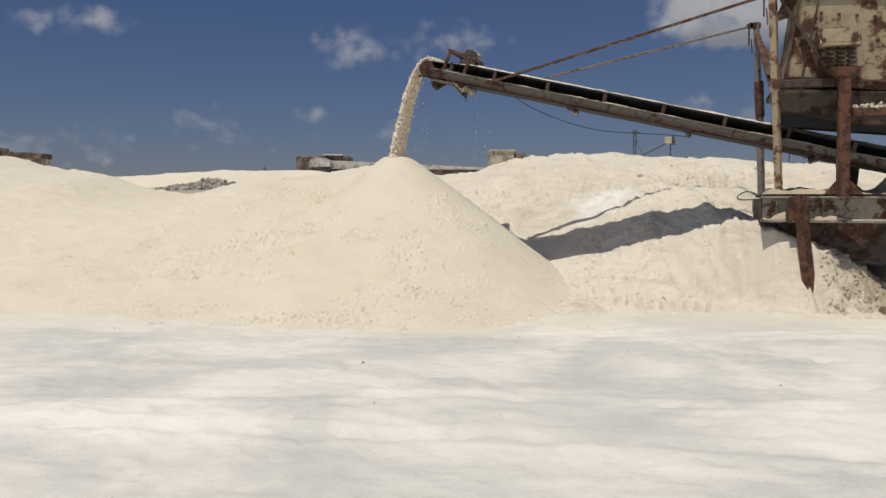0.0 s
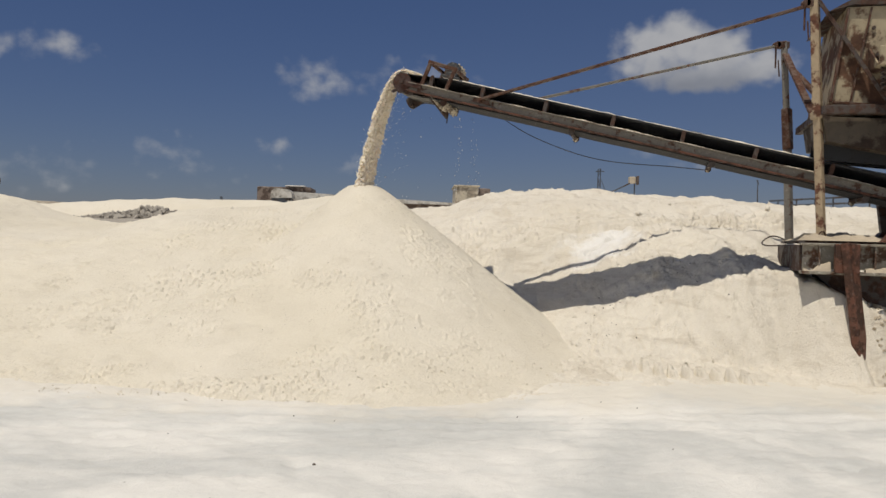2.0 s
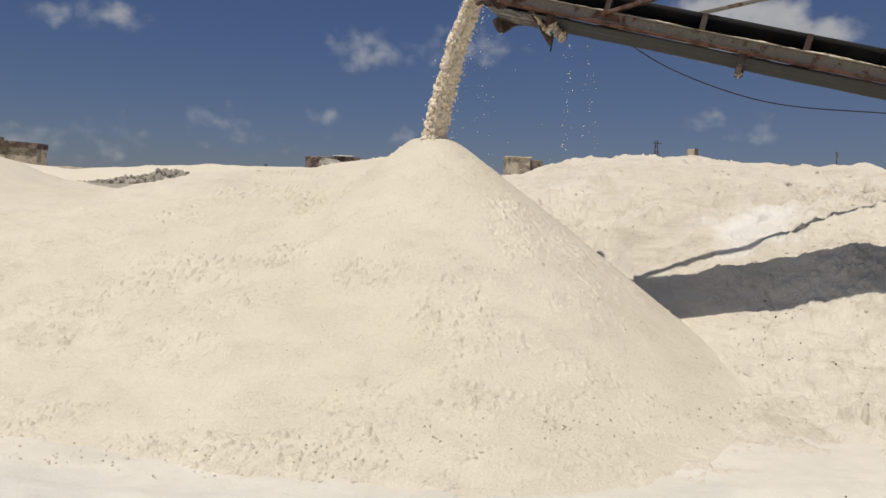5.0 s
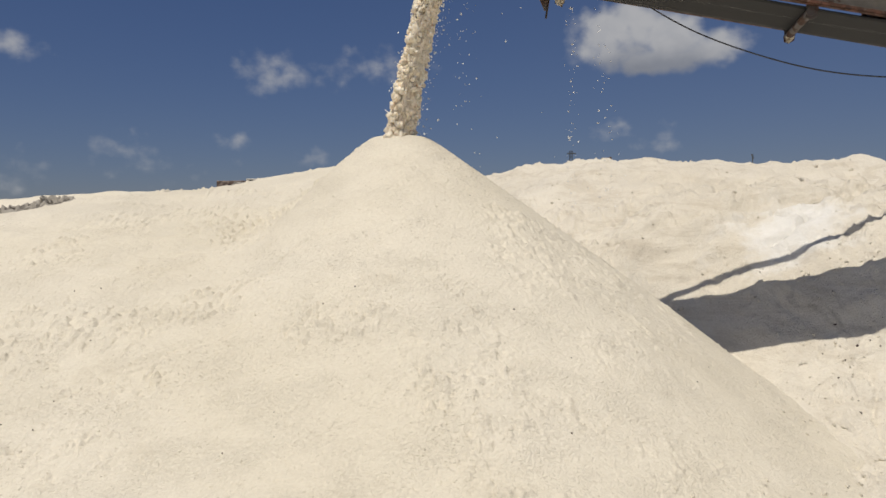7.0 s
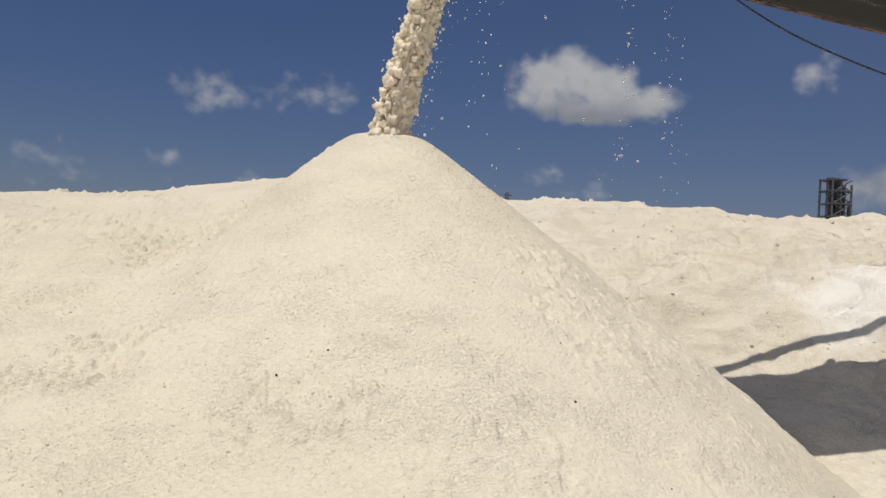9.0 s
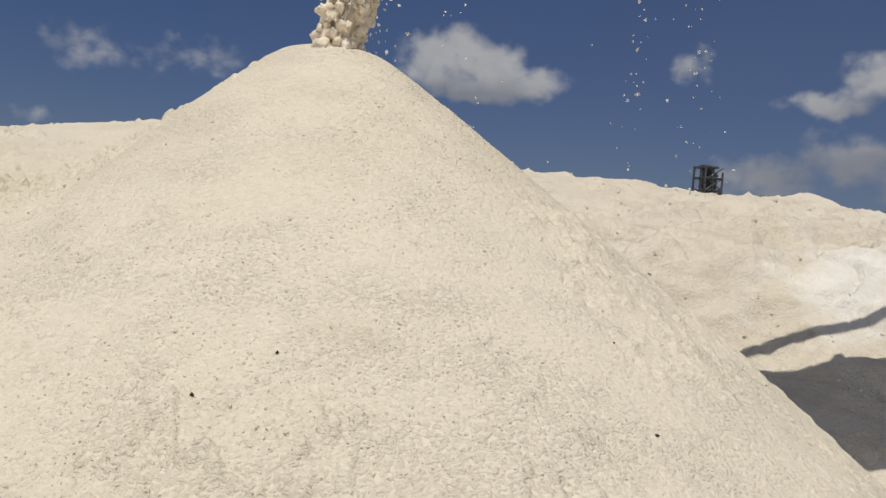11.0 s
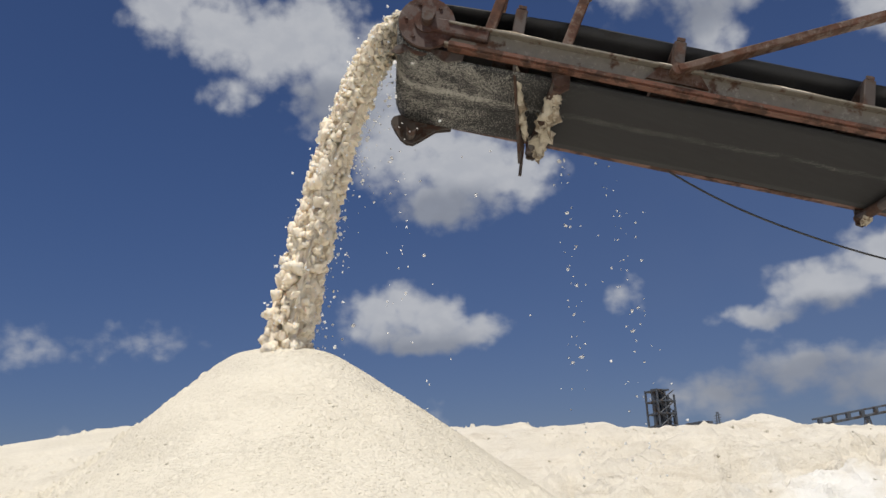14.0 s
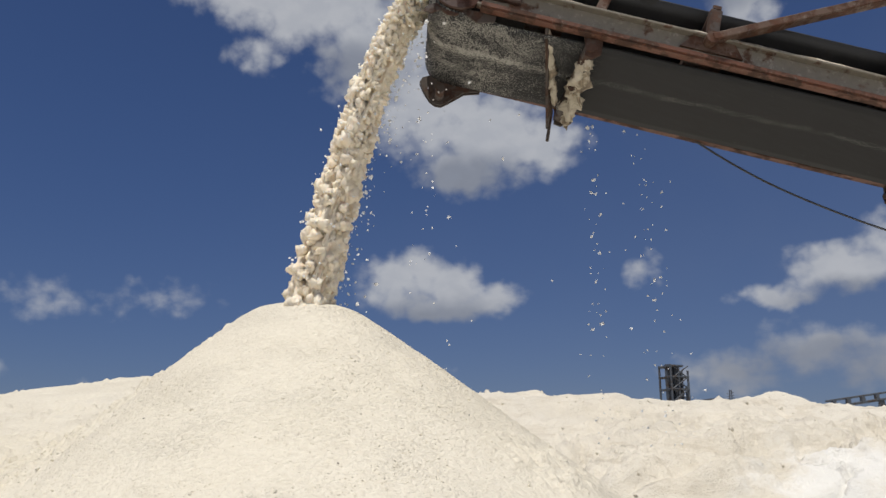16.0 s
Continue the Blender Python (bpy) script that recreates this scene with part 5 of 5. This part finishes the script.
# ---- clods and stones on the ground ----
def scatter():
    rnd = random.Random(77)
    small = clod_templates(8, 1, 0.7, 900)
    rows, waiting = [], []

    def upper(x, y):
        return np.maximum(np.maximum(ground_height(x, y), bank_height(x, y)), heap_height(x, y))

    def drop(x, y, h, size, sink=0.3):
        waiting.append((x, y, h, size * (0.5 - sink), (size, size * rnd.uniform(0.6, 1.0), size * rnd.uniform(0.5, 0.9))))

    def settle():
        """Lets everything dropped so far come to rest on its surface."""
        for h in (upper, ground_height):
            mine = [w for w in waiting if w[2] is h]
            if not mine:
                continue
            zs = h(np.array([w[0] for w in mine]), np.array([w[1] for w in mine]))
            rows.extend(((w[0], w[1], float(z) + w[3]), w[4]) for w, z in zip(mine, zs))
        waiting.clear()

    # along the foot of the heap and the bank
    for n in range(260):
        x = rnd.uniform(-4, 2.6)
        y = float(stretch(np.array([x]), (-16, -5.6, -3.4, -1.4, 0.0, 1.0, 1.8, 3.0), (11.2, 11.3, 11.25, 11.35, 11.7, 12.2, 12.9, 13.2))[0]) + rnd.gauss(0.0, 0.14)
        drop(x, y, upper, rnd.uniform(0.004, 0.016))
    for n in range(420):
        drop(rnd.uniform(1.6, 6.8), rnd.uniform(12.2, 14.8), upper, rnd.uniform(0.005, 0.016) if rnd.random() > 0.07 else rnd.uniform(0.016, 0.032), 0.5)
    for n in range(420):
        drop(rnd.uniform(0.6, 10), rnd.uniform(15.6, 22.5), upper, rnd.uniform(0.008, 0.025) if rnd.random() > 0.05 else rnd.uniform(0.03, 0.055), 0.55)
    for x, y, s in BENCH_CLODS:
        for n in range(5):
            drop(x + rnd.gauss(0, 0.6 * s), y + rnd.gauss(0, 0.5 * s), upper, s * rnd.uniform(0.4, 0.9), 0.45)
    for n in range(260):
        drop(rnd.uniform(2.2, 4.9), 14.9 + rnd.gauss(0, 0.5), upper, rnd.uniform(0.005, 0.018))
    settle()
    pale = clods("salt_clods", rows, small, OLD_SALT, rnd)
    tagged(pale, "loose pale salt clods scattered over the banks", "clods", kind="stuff")
    rows.clear()
    for n in range(40):
        drop(3.2 + rnd.gauss(0, 0.7), 14.2 + rnd.gauss(0, 0.35), upper, rnd.uniform(0.005, 0.014))
    for n in range(36):
        drop(rnd.uniform(-5, 7), rnd.uniform(3.5, 12.0), ground_height, rnd.uniform(0.004, 0.013))
    for n in range(30):
        drop(rnd.uniform(-3.5, 1.2), rnd.uniform(11.8, 14.6), upper, rnd.uniform(0.003, 0.007))
    settle()
    dark = clods("dark_stones", rows, small, DARK_RUST, rnd)
    tagged(dark, "small dark stones strewn over the salt", "stones", kind="stuff")
    # crumbs lying in drifts over the fresh heap
    rows.clear()
    grid = np.array([(rnd.uniform(-4.2, 1.4), rnd.uniform(11.3, 15.1)) for n in range(130000)])
    gx, gy = grid[:, 0], grid[:, 1]
    mask = 0.8 * np.clip(4.0 * fbm(gx * 0.6, gy * 1.4, 0.40, 65, 4) - 0.05, 0, 1) + 0.12
    far = np.clip((np.hypot(gx - APEX[0], gy - APEX[1]) - 0.35) / 0.5, 0, 1) * np.clip(0.9 - 0.6 * (gx + 0.4), 0.2, 1)
    gz = heap_height(gx, gy)
    low = np.maximum(ground_height(gx, gy), bank_height(gx, gy))
    for x, y, z, m, l in zip(gx, gy, gz, mask * far, low):
        if z > l + 0.01 and rnd.random() < 0.50 * m:
            s = rnd.uniform(0.0022, 0.0045) if rnd.random() > 0.04 else rnd.uniform(0.0045, 0.008)
            rows.append(((x, y, z - 0.15 * s), (s, s * rnd.uniform(0.6, 1.0), s * rnd.uniform(0.5, 0.9))))
    crumbs = clods("salt_crumbs", rows, small, SALT, rnd)
    tagged(crumbs, "crumbs of fresh salt lying in drifts on the heap", "salt crumbs", kind="stuff")
    # dirty blocks under the platform
    rows.clear()
    big = clod_templates(8, 2, 0.95, 950)
    for n in range(900):
        x = rnd.uniform(5.5, 8.4)
        y = rnd.uniform(12.0, 13.3) - 0.22 * (x - 5.5)
        drop(x, y, upper, rnd.uniform(0.008, 0.030) if rnd.random() > 0.06 else rnd.uniform(0.03, 0.06), 0.55)
    settle()
    blocks = clods("salt_blocks", rows, big, CAKED, rnd, False)
    tagged(blocks, "dirty grey-tan salt blocks heaped under the platform", "salt blocks", kind="stuff")


scatter()


# ---- distance ----
def make_rubble():
    rnd = random.Random(12)
    rows = []
    for n in range(700):
        u = rnd.random()
        x = -8.7 + 3.4 * u + rnd.gauss(0, 0.08)
        crest = 0.52 * min(1.0, u / 0.7) ** 1.2 * min(1.0, (1.03 - u) / 0.16)
        off = rnd.uniform(-0.7, 0.7)
        y = 24.0 - 2.6 * u + off
        z = 1.84 + 0.62 * crest * max(0.0, 1 - abs(off) / 0.8) * rnd.uniform(0.75, 1.0)
        s = rnd.uniform(0.04, 0.09)
        rows.append(((x, y, z), (s, s * rnd.uniform(0.6, 1), s * rnd.uniform(0.5, 0.8))))
    ob = clods("rubble_heap", rows, clod_templates(8, 1, 0.6, 1300), MUD, rnd, False)
    tagged(ob, "long heap of broken grey rubble beyond the salt", "rubble", kind="stuff")


make_rubble()


def flat_height(x, y):
    edge = np.minimum(np.minimum(x + 12, -4.8 - x), np.minimum(y - 19.6, 27.5 - y))
    return np.minimum(1.85 + 0.03 * fbm(x, y, 0.6, 121, 3), 1.3 + edge)


tagged(sheet("mud_flat", spaced((-12.5, -4.2, 0.1)), spaced((19.2, 28, 0.1)), flat_height, MUD), "grey muddy strip below the rubble", "mud", kind="stuff")


def berm_height(x, y):
    crest = 2.62 + 0.55 * fbm(x, x * 0, 5.0, 131, 3) + 0.25 * fbm(x, y, 1.8, 133, 3)
    return crest - 0.45 * np.abs(y - 40) + 0.25


tagged(sheet("salt_berm", spaced((-40, 10, 0.3)), spaced((33, 47, 0.3)), berm_height, SALT), "long white salt berm in the distance", "salt berm", kind="stuff")


def hill_height(x, y):
    return 4.9 + 0.7 * fbm(x, x * 0, 14.0, 141, 4) - 0.3 * np.abs(y - 95) - 0.06 * np.abs(x + 42)


tagged(sheet("earth_bank", spaced((-75, 5, 1.0)), spaced((78, 112, 1.0)), hill_height, CONCRETE), "tan earth bank far behind the works", "earth bank", kind="structure")


def set_back(ob, eye, k):
    """Moves a far thing away from a standpoint, growing it as much, so that it keeps its bearing."""
    m = Matrix.Translation(eye) @ Matrix.Diagonal((k, k, k, 1)) @ Matrix.Translation(-Vector(eye))
    for o in (ob, *ob.children_recursive):
        if o.data:
            o.data.transform(m)


YARD, HEAP_FOOT = (0.05, -0.05, 1.52), (-1.55, 11.2, 1.65)


def make_building():
    top = thing("factory_building", "beige plastered factory block with small dark windows", "building")
    wall_m, m = CONCRETE, None
    bm = bmesh.new()
    box(bm, (-74.4, 110, -1), (-58.7, 113, 8.8), 0.05)
    box(bm, (-62.4, 109.5, -1), (-58.6, 110.2, 9.15), 0.05)
    part("tall_wing", bm, wall_m, top)
    bm = bmesh.new()
    box(bm, (-58.7, 110.6, -1), (-53.2, 113, 7.5), 0.05)
    part("long_wing", bm, wall_m, top)
    bm = bmesh.new()
    extrude_outline(bm, [(-58.6, 7.5), (-53.1, 7.3), (-53.1, 8.0), (-58.6, 8.3)], 110.3, 113.2)
    part("roof", bm, BROWN_WALL, top, "brown sheet roof edge")
    for x in (-64.6, -60.7):
        for z in (6.3, 7.4):
            bm = bmesh.new()
            y = 109.42 if x > -62 else 109.92
            box(bm, (x - 0.35, y - 0.02, z - 0.28), (x + 0.35, y + 0.1, z + 0.28), 0.02)
            box(bm, (x - 0.42, y - 0.06, z - 0.36), (x + 0.42, y + 0.05, z - 0.28), 0.01)
            part("window", bm, HAZED_STEEL, top, "dark window")
    return top


make_building()


def make_sheds():
    top = thing("long_shed", "long low shed with a pale sheet roof", "shed")
    bm = bmesh.new()
    box(bm, (-8.0, 60.5, -1), (3.2, 66, 4.02), 0.04)
    part("wall", bm, BROWN_WALL, top)
    bm = bmesh.new()
    extrude_outline(bm, [(-8.4, 4.62), (3.3, 4.12), (3.3, 4.0), (-8.4, 4.02)], 60.0, 66.3)
    part("roof", bm, PALE_ROOF, top)
    top = thing("brown_shed", "brown stained block shed beside the long roof", "shed")
    bm = bmesh.new()
    box(bm, (-10.8, 60, -1), (-8.7, 64, 4.92), 0.04)
    box(bm, (-8.7, 61, -1), (-7.2, 64, 5.0), 0.04)
    part("wall", bm, BROWN_WALL, top)
    bm = bmesh.new()
    box(bm, (-9.0, 60.8, 5.0), (-7.6, 63.9, 5.1), 0.03)
    part("roof", bm, PALE_ROOF, top)
    top = thing("white_canopy", "white rounded canopy over a dark opening", "canopy")
    bm = bmesh.new()
    extrude_outline(bm, [(-9.55, 4.05), (-9.5, 4.5), (-9.3, 4.72), (-8.4, 4.66), (-8.15, 4.4), (-8.1, 4.1)], 58.0, 59.8)
    part("cover", bm, PALE_ROOF, top)
    bm = bmesh.new()
    box(bm, (-9.5, 58.2, -1), (-8.2, 59.6, 4.08), 0.03)
    part("body", bm, HAZED_STEEL, top)
    top = thing("block_house", "square concrete block house with a flat top", "building")
    bm = bmesh.new()
    box(bm, (2.95, 59, -1), (4.55, 63, 5.28), 0.04)
    part("wall", bm, CONCRETE, top)
    bm = bmesh.new()
    box(bm, (4.55, 59.4, -1), (5.4, 63, 5.18), 0.04)
    part("wall", bm, BROWN_WALL, top)
    bm = bmesh.new()
    box(bm, (2.85, 58.9, 5.24), (4.65, 63.1, 5.34), 0.02)
    part("parapet", bm, CONCRETE, top)


make_sheds()
for ob in [o for o in scene.objects if o.name in ("long_shed", "brown_shed", "white_canopy", "block_house")]:
    set_back(ob, YARD, 3.0)


def lattice_girder(bm, a, b, width, bays, r):
    """A lattice mast or girder between two points, square in section."""
    a, b = Vector(a), Vector(b)
    d = (b - a).normalized()
    u = d.cross(Vector((0, 1, 0.01))).normalized() * width / 2
    v = d.cross(u).normalized() * width / 2
    corners = [u + v, u - v, -u - v, -u + v]
    for c in corners:
        rod(bm, a + c, b + c, r, 5)
    for n in range(bays):
        p, q = a.lerp(b, n / bays), a.lerp(b, (n + 1) / bays)
        for k in range(4):
            rod(bm, p + corners[k], q + corners[(k + 1) % 4], r * 0.7, 4)
            rod(bm, q + corners[k], q + corners[(k + 1) % 4], r * 0.7, 4)


def make_far_steel():
    top = thing("steel_tower", "dark steel process tower far off", "tower")
    for x, hi in ((71.5, 17.3), (72.7, 17.0), (73.6, 16.4)):
        bm = bmesh.new()
        rod(bm, (x, 120, -1), (x, 120, hi), 0.42, 12)
        part("vessel", bm, HAZED_STEEL, top)
    for x in (71.1, 72.4, 74.0):
        for y in (118.6, 121.6):
            bm = bmesh.new()
            rod(bm, (x, y, -1), (x, y, 17.2 - 0.3 * (x - 71.1)), 0.16, 6)
            part("column", bm, HAZED_STEEL, top)
    for z in (11.8, 13.6, 15.4, 17.0):
        bm = bmesh.new()
        box(bm, (71.0, 118.4, z - 0.12), (74.1 if z < 16 else 73.2, 121.8, z + 0.12), 0.02)
        part("platform", bm, HAZED_STEEL, top)
    for z in (11.8, 13.6, 15.2):
        for s in (1, -1):
            bm = bmesh.new()
            rod(bm, (72.6 - 1.4 * s, 118.5, z), (72.6 + 1.4 * s, 118.5, z + 1.8), 0.09, 5)
            part("brace", bm, HAZED_STEEL, top)
    bm = bmesh.new()
    rod(bm, (74.7, 120, -1), (74.6, 120, 14.2), 0.18, 8)
    part("pipe", bm, HAZED_STEEL, top)

    top = thing("far_mast", "short dark lattice mast far off", "mast")
    for s in (-1, 1):
        bm = bmesh.new()
        rod(bm, (63.1 + 0.75 * s, 95, -1), (63.1 + 0.12 * s, 95, 11.1), 0.07, 5)
        part("leg", bm, HAZED_STEEL, top)
    bm = bmesh.new()
    for k in range(5):
        rod(bm, (62.6, 95, 9.4 + 0.3 * k), (63.6, 95, 9.6 + 0.3 * k), 0.04, 4)
    part("lacing", bm, HAZED_STEEL, top)
    bm = bmesh.new()
    box(bm, (59.9, 94, -1), (61.6, 97, 9.95), 0.03)
    tagged(part("far_hut", bm, HAZED_STEEL), "small dark hut beside the far mast", "hut")

    top = thing("far_gantry", "inclined dark steel conveyor gantry far off", "gantry")
    a, b = Vector((77.0, 95, 9.6)), Vector((100, 95, 12.9))
    for name, off, r in (("upper_chord", 0.55, 0.13), ("lower_chord", -0.25, 0.17)):
        bm = bmesh.new()
        rod(bm, a + Vector((0, 0, off)), b + Vector((0, 0, off)), r, 6)
        part(name, bm, HAZED_STEEL, top)
    for k in range(10):
        p = a.lerp(b, (k + 0.5) / 10)
        bm = bmesh.new()
        box(bm, p + Vector((-0.28, -0.2, -0.3)), p + Vector((0.28, 0.2, 0.55)), 0.02)
        part("idler_box", bm, HAZED_STEEL, top)
    for k in range(4):
        p = a.lerp(b, 0.38 + 0.17 * k)
        for s in (-1.6, -0.5, 0.5, 1.6):
            bm = bmesh.new()
            rod(bm, p + Vector((0.2 * s, 0, -0.2)), p + Vector((1.6 * s, 0, -p.z - 0.2)), 0.10, 5)
            part("trestle_leg", bm, HAZED_STEEL, top)

    top = thing("near_gantry", "low dark rail structure behind the salt", "gantry")
    for z0, z1 in ((6.9, 8.3), (6.3, 7.5)):
        bm = bmesh.new()
        rod(bm, (40, 96, z0), (58, 96, z1), 0.11, 6)
        part("rail", bm, HAZED_STEEL, top)
    for k in range(9):
        x = 41 + 2.1 * k
        bm = bmesh.new()
        rod(bm, (x, 96, 0), (x, 96, 7.0 + 0.075 * (x - 40)), 0.09, 5)
        part("post", bm, HAZED_STEEL, top)

    top = thing("lattice_pole", "thin lattice pole with guy wires", "pole")
    bm = bmesh.new()
    lattice_girder(bm, (15.3, 70, 0), (15.3, 70, 7.7), 0.20, 9, 0.02)
    part("mast", bm, HAZED_STEEL, top)
    bm = bmesh.new()
    rod(bm, (15.0, 70, 7.5), (15.7, 70, 7.5), 0.05, 5)
    part("crossarm", bm, HAZED_STEEL, top)
    bm = bmesh.new()
    rod(bm, (15.4, 70, 7.0), (16.6, 70, 4.0), 0.02, 4)
    part("guy", bm, HAZED_STEEL, top)

    top = thing("sign_box", "small tan box on a slanting bar", "sign")
    bm = bmesh.new()
    box(bm, (17.85, 70, 6.6), (18.35, 70.5, 7.15), 0.03)
    part("box", bm, CAKED, top)
    bm = bmesh.new()
    box(bm, (18.47, 69.98, 6.5), (18.62, 70.5, 7.22), 0.02)
    part("side", bm, BROWN_WALL, top)
    bm = bmesh.new()
    rod(bm, (17.9, 70.2, 6.6), (15.9, 70.2, 5.6), 0.06, 6)
    rod(bm, (18.3, 70.2, 6.6), (18.3, 70.2, 0), 0.06, 6)
    part("bar", bm, HAZED_STEEL, top)
    for x, y, z in ((32.0, 80, 7.9), (-13.0, 60, 4.1)):
        bm = bmesh.new()
        rod(bm, (x, y, 0), (x, y, z), 0.05, 6)
        rod(bm, (x - 0.09, y, z), (x + 0.09, y, z - 0.4), 0.07, 5)
        tagged(part("thin_pole", bm, HAZED_STEEL), "single thin dark pole in the distance", "pole", "far poles")


make_far_steel()
for ob in [o for o in scene.objects if o.name in ("steel_tower", "far_mast", "far_hut", "far_gantry")]:
    set_back(ob, HEAP_FOOT, 2.195)
for ob in [o for o in scene.objects if o.name in ("lattice_pole", "sign_box")]:
    set_back(ob, YARD, 2.5)
